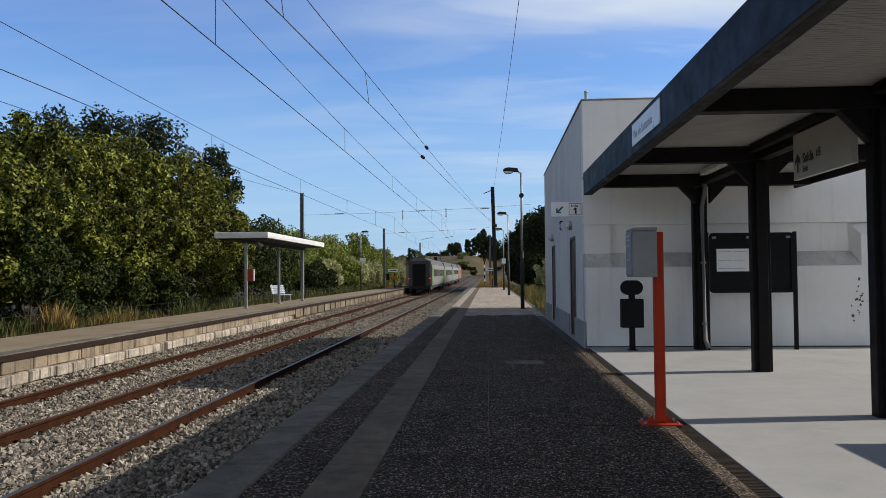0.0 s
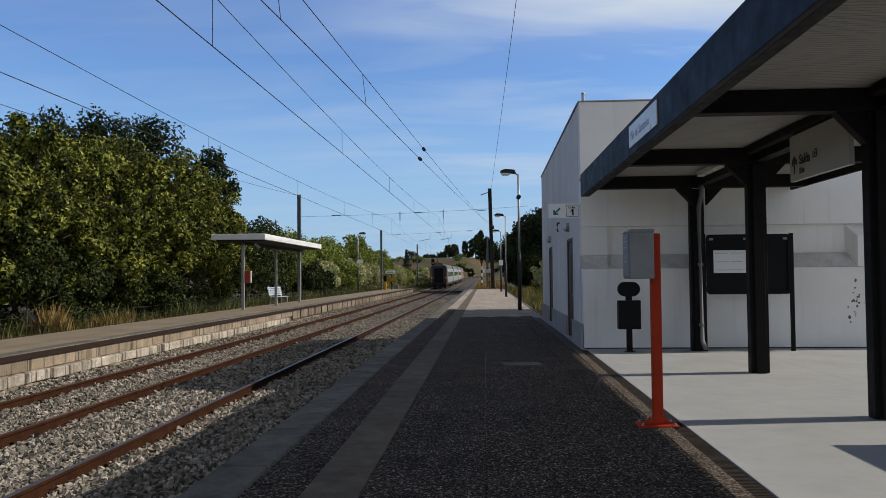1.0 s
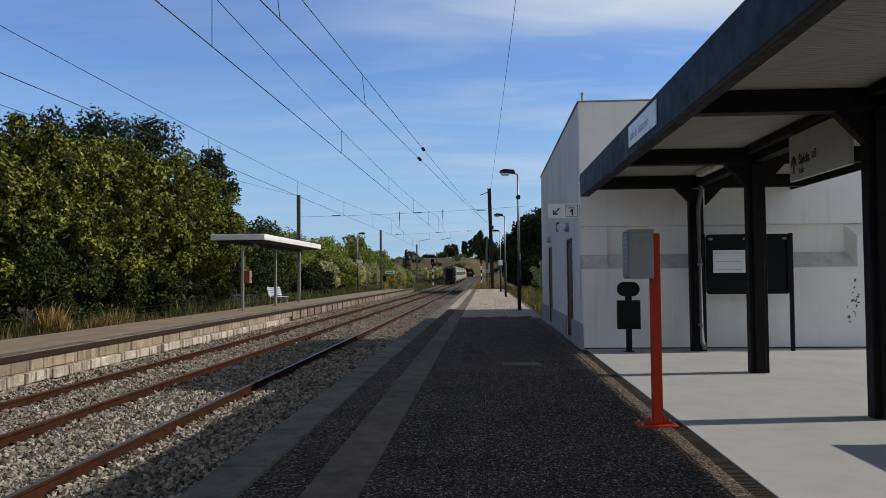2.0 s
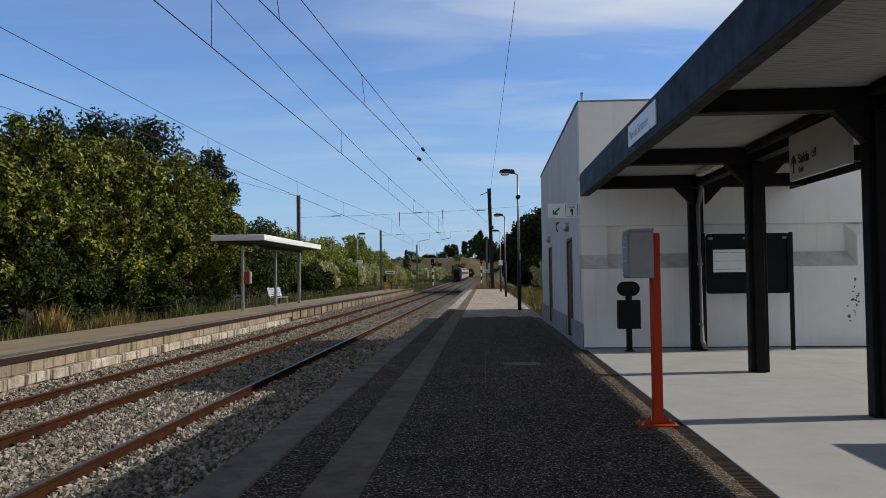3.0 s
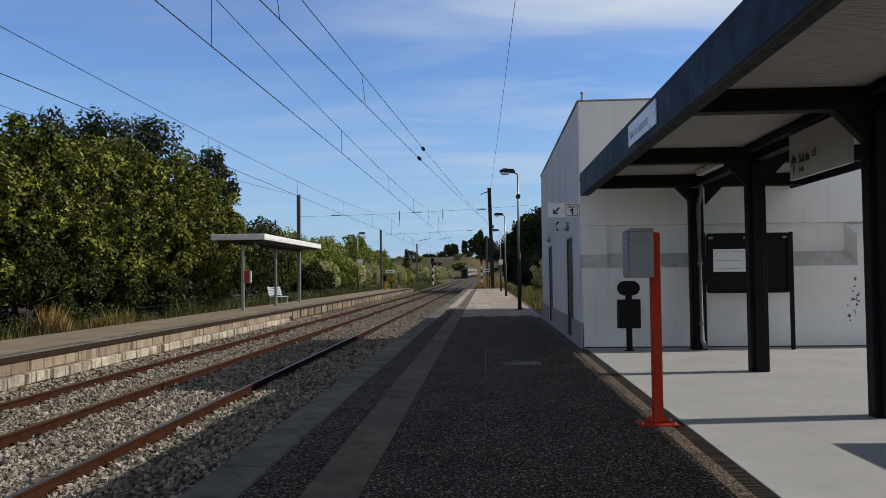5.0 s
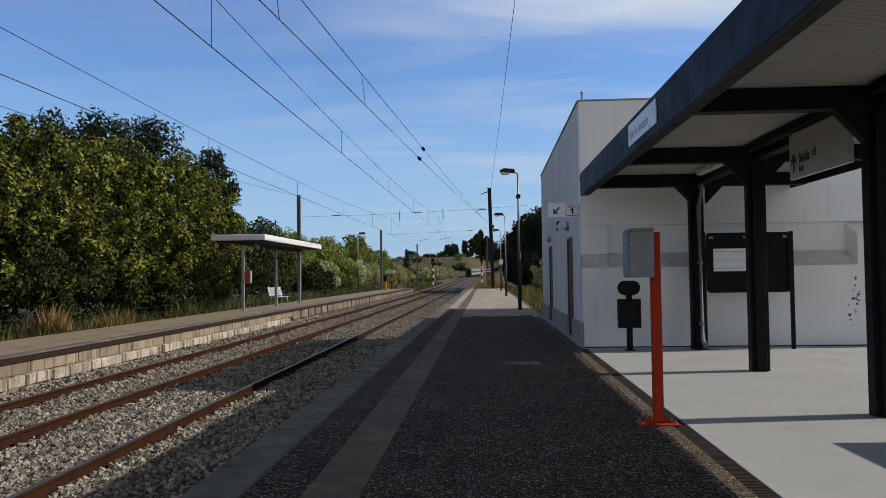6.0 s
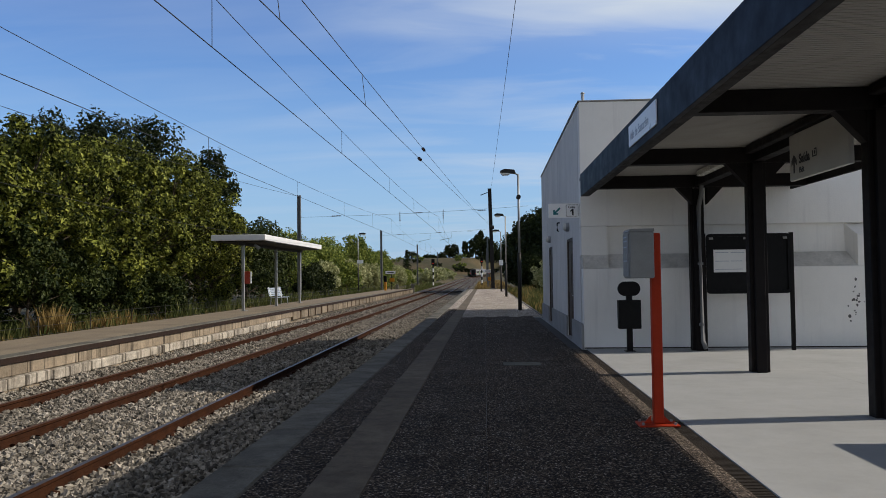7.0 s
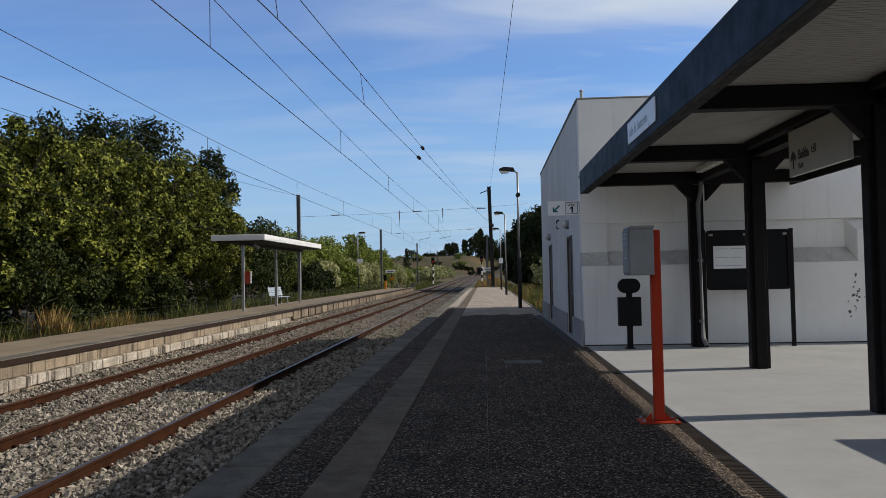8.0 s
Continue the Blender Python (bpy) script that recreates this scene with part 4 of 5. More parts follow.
# ---- things on the near platform ----


def make_ticket_post():
    p = thing("red_ticket_validator_post", "orange-red steel post with a grey metal box bolted to it", "post", at=(1.73, 8.19, 0))
    part("base_plate", box(-0.20, 0.20, -0.14, 0.14, 0, 0.018, 0.004), RED_STEEL, p)
    part("upright", box(-0.04, 0.06, -0.05, 0.05, 0.0185, 1.95, 0.014), RED_STEEL, p)
    for sx in (-1, 1):
        part("gusset", prism([(sx * 0.061, 0.019), (sx * 0.14, 0.019), (sx * 0.061, 0.10)], "y", -0.006, 0.006), RED_STEEL, p)
        for sy in (-1, 1):
            part("bolt", tube((sx * 0.16, sy * 0.10, 0.018), (sx * 0.16, sy * 0.10, 0.04), 0.014, 0.014, 6), GALV, p)
    bx = part("cabinet", box(-0.285, -0.0415, -0.22, 0.12, 1.49, 1.96, 0.012), GREY_BOX, p, "grey galvanised cabinet")
    part("cabinet_lid", prism([(-0.295, 1.958), (-0.0415, 1.958), (-0.0415, 1.985), (-0.27, 1.985)], "y", -0.235, 0.13), GREY_BOX, bx)
    part("cabinet_door", box(-0.296, -0.2855, -0.20, 0.10, 1.51, 1.94, 0.004), GREY_BOX, bx)
    for k, z in enumerate((1.90, 1.86, 1.80, 1.66)):
        part("printed_bar", box(-0.2985, -0.2965, -0.12 - 0.02 * (k % 2), 0.05, z, z + 0.012), INK_GREY, bx)
    part("latch", box(-0.305, -0.2965, -0.17, -0.15, 1.68, 1.74, 0.003), GALV, bx)


def make_validator():
    v = thing("ticket_validator", "black ticket validator with rounded head on a short post", "ticket validator", at=(2.87, 16.0, 0))
    part("stand", box(-0.055, 0.055, -0.04, 0.04, 0, 0.46, 0.006), STEEL_DARK, v)
    part("machine_body", box(-0.22, 0.22, -0.10, 0.10, 0.45, 1.02, 0.012), BLACK, v)
    part("neck", box(-0.06, 0.06, -0.04, 0.04, 1.0205, 1.12, 0.006), BLACK, v)
    hd = bmesh.new()
    pts = [(math.copysign(0.075, math.cos(a)) + 0.145 * math.cos(a), 1.245 + 0.145 * math.sin(a)) for a in [2 * math.pi * (i + 0.5) / 28 for i in range(28)]]
    prism(pts, "y", -0.05, 0.05, hd, 0.008)
    part("head", hd, BLACK, v)
    part("base_plate", box(-0.1, 0.1, -0.09, 0.09, 0, 0.012, 0.003), STEEL_DARK, v)


def make_notice_board():
    n = thing("notice_board", "black framed glass notice board on two posts with white sheets", "notice board", at=(5.22, 16.02, 0))
    for s in (-1, 1):
        part("leg", box(s * 0.855 - 0.035, s * 0.855 + 0.035, -0.035, 0.035, 0, 2.33, 0.006), STEEL_DARK, n)
    def outline(hw, z0, z1, rad):
        pts = []
        for k, (cx, cz) in enumerate(((hw - rad, z1 - rad), (-hw + rad, z1 - rad), (-hw + rad, z0 + rad), (hw - rad, z0 + rad))):
            pts += [(cx + rad * math.cos(a), cz + rad * math.sin(a)) for a in [(k + m / 4) * math.pi / 2 for m in range(5)]]
        return pts
    part("back_panel", prism(outline(0.80, 1.14, 2.30, 0.06), "y", -0.02, 0.03), BLACK, n)
    outer, inner = outline(0.815, 1.125, 2.315, 0.07), outline(0.77, 1.185, 2.255, 0.04)
    fr = bmesh.new()
    rings = [[fr.verts.new((u, y, v)) for u, v in o] for o, y in ((outer, -0.0205), (outer, -0.05), (inner, -0.05), (inner, -0.0205))]
    for ra, rb in zip(rings, rings[1:] + rings[:1]):
        for k in range(len(ra)):
            fr.faces.new((ra[k], ra[(k + 1) % len(ra)], rb[(k + 1) % len(ra)], rb[k]))
    part("frame", fr, BLACK, n)
    for x0, x1, z0, z1 in ((-0.67, -0.04, 1.55, 2.00), (-0.035, 0.10, 1.70, 2.02)):
        sh = part("timetable_sheet", box(x0, x1, -0.026, -0.021, z0, z1), PAPER, n, "white printed timetable sheet")
        for k, z in enumerate((0.86, 0.48, 0.12)):
            zz = z0 + (z1 - z0) * z
            part("printed_bar", box(x0 + 0.03, x0 + (x1 - x0) * (0.46, 0.48, 0.9)[k], -0.028, -0.0262, zz, zz + 0.012), INK_GREY, sh)
            if k < 2:
                part("printed_bar", box(x0 + (x1 - x0) * 0.53, x1 - 0.03 - 0.04 * k, -0.028, -0.0262, zz, zz + 0.012), INK_GREY, sh)
    for x in (-0.72, -0.05, 0.72):
        part("clip_plate", box(x - 0.04, x + 0.04, -0.055, -0.0505, 2.2, 2.245, 0.003), GREY_BOX, n, "small grey lock plate")


def make_shadow_box():
    # unseen box, added only for the shadow it throws on the floor
    m = thing("unseen_shadow_box", "plain grey steel box, out of view, that casts the shadow on the concrete floor", "ticket machine", at=(5.6, 6.9, 0))
    part("cabinet", box(-0.32, 0.32, -1.0, 0.62, 0.0, 1.45, 0.02), GREY_BOX, m)
    part("hood", box(-0.36, 0.34, -1.03, 0.65, 1.4505, 1.52, 0.015), STEEL_DARK, m)


def lamp_post(at, h, reach, label, speaker=False, group="platform lamps", foot=0.0):
    """A tapered pole with a flat lantern on a short arm towards reach (+1 or -1 in x)."""
    p = thing("platform_lamp", label, "street lamp", group, at=at)
    part("lower_pole", tube((0, 0, 0), (0, 0, h * 0.42), 0.085, 0.08, 12), POLE_DARK, p, smooth=True)
    part("upper_pole", tube((0, 0, h * 0.42), (0, 0, h), 0.055, 0.045, 12), GALV, p, smooth=True)
    part("foot_plate", box(-0.15, 0.15, -0.15, 0.15, -0.01, 0.02, 0.004), POLE_DARK, p)
    part("arm", tube((0.02 * reach, 0, h - 0.02), (0.25 * reach, 0, h + 0.10), 0.035, 0.03, 8), GALV, p)
    q = reach
    hood = prism([(0.10 * q, h + 0.03), (0.16 * q, h + 0.20), (0.62 * q, h + 0.24), (0.80 * q, h + 0.16), (0.82 * q, h + 0.08), (0.5 * q, h + 0.06)], "y", -0.16, 0.16, bevel=0.02)
    hd = part("lantern", hood, POLE_DARK, p)
    part("diffuser", prism([(0.34 * q, h + 0.062), (0.80 * q, h + 0.078), (0.70 * q, h - 0.04), (0.42 * q, h - 0.03)], "y", -0.13, 0.13, bevel=0.015), LENS, hd, "milky lamp diffuser")
    if speaker:
        s = bmesh.new()
        tube((0, -0.1, h * 0.83), (0, -0.24, h * 0.83), 0.06, 0.10, 14, s)
        tube((0, 0.1, h * 0.83), (0, -0.1, h * 0.83), 0.10, 0.10, 14, s)
        part("loudspeaker", s, POLE_DARK, p, "round horn loudspeaker")
    return p


def make_lamps():
    lamp_post((1.55, 35.4, 0), 6.07, -1, "tall platform lamp post with flat lantern and loudspeaker", True)
    lamp_post((1.58, 58.9, 0), 5.95, -1, "tall platform lamp post with flat lantern")
    p = lamp_post((1.62, 78.4, 0), 5.9, -1, "tall platform lamp post with a white number plate")
    part("plate", box(-0.2, 0.2, -0.1, -0.09, 2.6, 3.1), SIGN_WHITE, p)
    p = lamp_post((-13.05, 81.2, 0), 5.95, 1, "lamp post on the opposite platform with white plate", group="platform lamps")
    part("plate", box(-0.1, 0.55, -0.1, -0.09, 3.0, 3.35), SIGN_WHITE, p)


# ---- opposite shelter ----


def make_shelter():
    s = thing("platform_shelter", "flat white roofed platform shelter on three grey posts", "shelter", at=(-11.6, 43.5, 0))
    part("roof", box(-1.36, 1.24, -6.6, 6.4, 3.36, 3.64, 0.02), ROOF_WHITE, s)
    part("ceiling_panel", box(-1.2, 1.1, -6.4, 6.2, 3.30, 3.358, 0.01), POLE_DARK, s)
    for y in (-6.0, 0.0, 5.6):
        part("post", box(-0.065, 0.065, -0.065 + y, 0.065 + y, 0, 3.299, 0.01), GALV, s)
        part("foot_plate", box(-0.16, 0.16, -0.16 + y, 0.16 + y, 0, 0.02), GALV, s)
    part("roof_beam", box(-0.07, 0.07, -6.4, 6.2, 3.15, 3.299), POLE_DARK, s)
    part("lamp_head", tube((0.45, -5.6, 3.2), (0.65, -5.5, 3.0), 0.07, 0.1, 10), GALV, s)
    r = thing("red_notice_box", "small red and white notice box fixed to the shelter post", "notice box", at=(-11.35, 37.4, 1.6))
    part("case", box(-0.15, 0.12, -0.03, 0.03, -0.3, 0.3, 0.01), material("notice_red", (0.45, 0.06, 0.03), None, 0.5), r)
    part("white_strip", box(0.1205, 0.20, -0.03, 0.03, -0.28, 0.28, 0.005), SIGN_WHITE, r)
    b = thing("platform_bench", "pale blue steel bench beneath the shelter", "bench", at=(-12.25, 46.0, 0))
    b.rotation_euler[2] = radians(72)
    for k in range(4):
        part("seat_slat", box(-0.7, 0.7, -0.45 + 0.11 * k, -0.36 + 0.11 * k, 0.43, 0.46, 0.006), BENCH_BLUE, b)
    for k in range(5):
        z = 0.52 + 0.1 * k
        part("back_slat", box(-0.7, 0.7, 0.03 + 0.03 * k, 0.055 + 0.03 * k, z, z + 0.085, 0.006), BENCH_BLUE, b)
    for x in (-0.55, 0.55):
        part("leg", pipe([(x, -0.42, 0), (x, -0.4, 0.42), (x, 0.0, 0.42), (x, 0.2, 1.05)], 0.03, 8), GALV, b)
        part("leg", pipe([(x, 0.05, 0), (x, 0.0, 0.42)], 0.03, 8), GALV, b)

# ---- overhead line ----


def make_mast(name, at, h, w, label, lean=0.0):
    m = thing(name, label, "mast", "overhead line masts", at=at)
    bm = bmesh.new()
    for s in (-1, 1):
        box(s * w / 2 - 0.03, s * w / 2 + 0.03, -w / 2, w / 2, 0, h, bm=bm)
    bmesh.ops.transform(bm, matrix=Matrix.Shear("XY", 4, (lean, 0)), verts=bm.verts)
    steel = PIPE_GREY if name == "catenary_mast" else POLE_DARK
    part("upright", bm, steel, m)
    bm = box(-w / 2 + 0.031, w / 2 - 0.031, -0.02, 0.02, 0.0, h * 0.998)
    bmesh.ops.transform(bm, matrix=Matrix.Shear("XY", 4, (lean, 0)), verts=bm.verts)
    part("web_plate", bm, steel, m)
    part("footing", box(-w, w, -w, w, -0.5, 0.12, 0.03), COPING, m)
    return m


def wire(name, pts, r, label, parent=None):
    cu = bmesh.new()
    pipe(pts, r, 5, cu)
    if parent:
        return part(name, cu, WIRE, parent)
    return tagged(mesh_object(name, cu, WIRE), label, "cable")


def sagging(p, q, sag, n=14):
    p, q = Vector(p), Vector(q)
    return [p.lerp(q, i / n) - Vector((0, 0, 4 * sag * (i / n) * (1 - i / n))) for i in range(n + 1)]


def insulator(at, d, parent, r=0.07, length=0.42):
    bm = bmesh.new()
    at, d = Vector(at), Vector(d).normalized()
    for k in range(4):
        p = at + d * (k - 2) * length / 4
        tube(p, p + d * length / 8, r, r * 0.7, 8, bm)
        tube(p + d * length / 8, p + d * length / 4, r * 0.4, r * 0.4, 6, bm)
    return part("insulator", bm, INSUL, parent, "brown ribbed insulator")


def wire_x(mid, y):
    """The wires are pulled from side to side of the track's middle from mast to mast."""
    if y < 61:
        return mid - 0.16 + 0.55 * (y + 4) / 65
    return mid + 0.39 - 0.39 * min(1.0, (y - 61) / 44) + bend(y)


def make_overhead():
    make_mast("catenary_mast", (-14.35, 60.7, -0.4), 8.4, 0.21, "dark steel mast of the overhead line behind the far platform")
    make_mast("catenary_mast", (-13.75, 105, -0.6), 8.4, 0.21, "dark steel mast of the overhead line", 0)
    make_mast("catenary_mast", (-13.6, 160, -0.5), 8.6, 0.22, "distant dark steel mast of the overhead line")
    make_mast("catenary_mast", (-13.4, 225, -0.3), 8.8, 0.24, "distant dark steel mast of the overhead line")
    big = make_mast("anchor_mast", (0.95, 92.4, 0), 11.8, 0.36, "tall dark anchor mast at the platform's end", -0.022)
    part("arm", tube((-0.3, 0, 11.4), (-1.3, 0, 11.0), 0.05, 0.05, 6), POLE_DARK, big)
    part("drum", tube((-0.25, -0.3, 7.2), (0.2, -0.3, 7.2), 0.22, 0.22, 10), POLE_DARK, big)
    make_mast("catenary_mast", (0.6, 150, -0.2), 9.2, 0.24, "distant dark steel mast of the overhead line")
    make_mast("catenary_mast", (0.6, 225, 0.2), 9.4, 0.24, "distant dark steel mast of the overhead line")

    supports = [-60, -4, 61, 105, 160, 225, 300]
    for mid, low in ((-3.9, 4.92), (-7.6, 4.83)):
        o = thing("catenary", "contact wire and carrying cable with droppers over the track", "overhead line", "overhead lines")
        con, mes = [], []
        for a, b in zip(supports, supports[1:]):
            for i in range(12):
                t = i / 12
                y = a + (b - a) * t
                x = wire_x(mid, y)
                con.append((x, y, low + rise(y)))
                mes.append((x, y, low + 0.58 + rise(y) + 0.66 * (2 * t - 1) ** 2))
        for y in [1.2 + 10.05 * k for k in range(15)]:
            a, b = [(a, b) for a, b in zip(supports, supports[1:]) if a <= y < b][0]
            t = (y - a) / (b - a)
            x = wire_x(mid, y)
            wire("dropper", [(x, y, low + rise(y)), (x, y, low + 0.58 + rise(y) + 0.66 * (2 * t - 1) ** 2)], 0.006, "", o)
        wire("contact_wire", con, 0.0085, "", o)
        wire("carrying_cable", mes, 0.007, "", o)
    # the pair that leaves the near track for the anchor mast
    o = thing("catenary", "pair of overhead wires running off to the anchor mast", "overhead line", "overhead lines")
    pair = [(Vector((-2.71, 10.2, 5.0)), Vector((0.75, 92.2, 7.6)), 0.2, 0.188), (Vector((-2.72, 11.8, 5.76)), Vector((0.75, 92.2, 7.35)), 0.2, 0.192)]
    for a, b, c, t in pair:
        wire("contact_wire", [a - (b - a) * 0.28] + sagging(a, b, c), 0.008, "", o)
        insulator(a.lerp(b, t) - Vector((0, 0, 4 * c * t * (1 - t))), b - a, o, 0.055, 0.5)
    for y in (10.4, 16.4):
        ends = []
        for a, b, c, t in pair:
            k = (y - a.y) / (b.y - a.y)
            ends.append(a.lerp(b, k) - Vector((0, 0, 4 * c * max(0, k) * (1 - k))))
        wire("dropper", ends, 0.006, "", o)
    wire("feeder_cable", sagging((1.2, -10, 9.75), (0.82, 92.4, 11.4), 0.25), 0.010, "thin dark feeder cable to the mast top")
    wire("line_cable", sagging((-13.5, 2, 5.3), (-13.5, 60.7, 4.6), 0.85), 0.008, "thin pale cable hung along the opposite masts")
    wire("return_cable", sagging((-14.35, -4, 6.9), (-14.35, 60.6, 7.9), 0.55), 0.010, "dark cable strung along the tops of the opposite masts")
    # spans across the tracks that carry the wires
    for y, xa, za, xb, zb in ((61, -14.3, 6.3, 3.4, 6.9), (105, -13.7, 7.15, 1.1, 7.85)):
        o = thing("cross_span", "thin span wire across the tracks with brown insulators", "overhead line", "cross spans")
        p, q = Vector((xa, y, za)), Vector((xb, y, zb))
        wire("span_wire", sagging(p, q, 0.12), 0.009, "", o)
        for t in (0.16, 0.52, 0.8):
            insulator(p.lerp(q, t) - Vector((0, 0, 0.2 * t)), q - p, o, 0.05, 0.7)
        for t in (0.44, 0.63):
            c = p.lerp(q, t) - Vector((0, 0, 0.1))
            if y < 80:
                insulator(c - Vector((0, 0, 0.2)), (0, 0, 1), o, 0.05, 0.7)
                wire("drop_bar", [c - Vector((0, 0, 0.5)), c - Vector((0, 0, 1.0))], 0.012, "", o)
            else:
                wire("drop_bar", [c, c - Vector((0, 0, 0.8))], 0.015, "", o)
                wire("steady_arm", [c - Vector((0, 0, 0.8)), c + Vector((-1.5, 0, -1.1))], 0.025, "", o)


def make_signals():
    for x, y, red, nm in ((-9.65, 148, True, ""), (-0.6, 165, True, "")):
        z = ground_z(x, y)
        s = thing("railway_signal", "black colour-light railway signal on a striped mast", "railway signal", "railway signals", at=(x, y, z))
        h = 4.45 if x < -5 else 4.9
        for k in range(7):
            part("mast_band", tube((0, 0, k * h / 7), (0, 0, (k + 1) * h / 7), 0.13, 0.13, 10), SIGNAL_WHITE if k % 2 else BLACK, s)
        part("head", box(-0.3, 0.3, -0.15, 0.15, h, h + 1.15, 0.06), BLACK, s)
        l = part("lens", tube((0, -0.152, h + 0.35), (0, -0.17, h + 0.35), 0.12, 0.12, 12), SIGNAL_RED, s, "lit red lens")
        part("hood", tube((0, -0.171, h + 0.48), (0, -0.42, h + 0.50), 0.13, 0.14, 10), BLACK, s)
    for x, y in ((-11.6, 97), (0.45, 93.2)):
        n = thing("station_name_sign", "white station name board on posts with a yellow box", "sign", "station name signs", at=(x, y, 0))
        part("board", box(-0.62, 0.62, -0.03, 0.03, 1.95, 2.30, 0.01), SIGN_WHITE, n)
        part("name_bar", box(-0.42, 0.42, -0.036, -0.031, 2.08, 2.18), INK, n)
        part("leg", box(0.1, 0.2, -0.04, 0.04, 0, 1.95), POLE_DARK, n)
        part("yellow_plate", box(-0.1, 0.5, -0.06, -0.041, 1.0, 1.45, 0.02), YELLOW, n)
    b = thing("buffer_post", "yellow and black marker post at the platform's end", "post", at=(-11.6, 92, 0))
    part("upper", box(-0.16, 0.16, -0.15, 0.15, 1.0, 1.7, 0.03), BLACK, b)
    part("lower", box(-0.13, 0.13, -0.12, 0.12, 0.0, 0.999, 0.01), YELLOW, b)
    for x, y in ((-9.4, 103), (-11, 99)):
        m = thing("marker_stone", "short pale concrete marker beside the track", "marker", "marker stones", at=(x, y, -0.9))
        part("stone", box(-0.2, 0.2, -0.2, 0.2, 0, 1.5, 0.05), COPING, m)
    # board crossing over both tracks past the platforms
    c = thing("board_crossing", "dark timber board crossing over the tracks", "crossing", at=(-5.6, 110, RAIL_Z + 0.03 + rise(110)))
    for x0, x1 in ((-3.6, -2.9), (-2.6, -1.15), (-0.85, 0.78), (1.05, 2.5), (2.78, 3.8)):
        for k in range(5):
            part("board", box(x0, x1, -1.5 + 0.6 * k, -0.93 + 0.6 * k, -0.1, 0, 0.01), POLE_DARK, c)


# ---- plants ----


def crown_points(centre, rx, ry, rz, lobes, per, seed, low=-0.55, clump=(0.2, 0.38), gaps=None):
    """Points with outward directions on overlapping lobes: large ones outside with gaps between, a loose filling inside."""
    r = np.random.default_rng(seed)
    d = r.normal(0, 1, (lobes, 3))
    d /= np.linalg.norm(d, axis=1, keepdims=True)
    d[:, 2] = np.where(d[:, 2] < low, -d[:, 2], d[:, 2])
    d[:, :2] *= np.where(d[:, 2:] < 0, 1 + 0.25 * np.abs(d[:, 2:]), 1)      # full towards the foot
    inner = r.uniform(0, 1, (lobes, 1)) < 0.3
    rad = np.where(inner, r.uniform(0.3, 0.65, (lobes, 1)), r.uniform(0.84, 1.12, (lobes, 1)))
    c = np.array(centre) + d * np.array([rx, ry, rz]) * rad * 0.84
    if gaps is not None:                # hollows between the boughs
        hollow = np.array([noise.noise(Vector(v) * 0.85 + Vector((seed, 0, 0))) for v in c]) < gaps
        keep = inner[:, 0] | ~hollow
        c, d, lobes = c[keep], d[keep], int(keep.sum())
    size = r.uniform(clump[0], clump[1], lobes) * min(rx, ry, rz)
    q = r.normal(0, 1, (lobes, per, 3))
    q /= np.linalg.norm(q, axis=2, keepdims=True)
    depth = r.uniform(0.5, 1.1, (lobes, per, 1)) ** 0.6
    wild = 1 + 0.25 * np.sin(q[:, :, :1] * 7 + c[:, None, :1] * 5) * np.cos(q[:, :, 2:] * 6 + c[:, None, 1:2] * 3)
    pts = c[:, None] + q * size[:, None, None] * depth * wild * (np.array([1, 1, 1.0]) + np.array([0, 0, 1]) * r.uniform(0.0, 0.3, (lobes, 1, 1)) * (d[:, None, 2:] > 0.1))
    outward = q * 0.9 + d[:, None] * 0.1 + np.array([0, 0, 0.15])
    return pts.reshape(-1, 3), outward.reshape(-1, 3), c


def tree(at, h, rx, ry, leaf, label, seed, lobes=60, per=150, size=0.15, low=0.05, name="tree", group="", trunk_r=0.16, clump=(0.2, 0.38), gaps=None):
    """A tapered trunk with limbs to its lobes, and a crown of single leaves from low*h up to h."""
    t = thing(name, label, "tree" if name != "bush" else "bush", group, at=at)
    z0 = h * low
    centre = (0, 0, (h + z0) / 2)
    p, o, lob = crown_points(centre, rx, ry, (h - z0) / 2, lobes, per, seed, -0.95 if low < 0.1 else -0.55, clump, gaps)
    ok = p[:, 2] > 0.02
    v, f = leaves(p[ok], o[ok], size, 0.75)
    cr = raw_mesh("crown", v, f, leaf)
    cr.parent = t
    bm = bmesh.new()
    tube((0, 0, -0.2), (0.1, 0.05, h * 0.45), trunk_r, trunk_r * 0.6, 9, bm)
    tube((0.1, 0.05, h * 0.45), (0.0, 0.1, h * 0.85), trunk_r * 0.6, trunk_r * 0.15, 7, bm)
    part("trunk", bm, BARK, t)
    bm = bmesh.new()
    for c in lob[::4]:
        s = Vector((0.08, 0.04, min(h * 0.6, max(h * 0.12, c[2] * 0.55))))
        m = s.lerp(Vector(c), 0.5) + Vector((0, 0, 0.12 * h * 0.3))
        tube(s, m, trunk_r * 0.35, trunk_r * 0.22, 5, bm, False)
        tube(m, Vector(c), trunk_r * 0.22, trunk_r * 0.06, 5, bm, False)
    part("branching", bm, BARK, t)
    return t


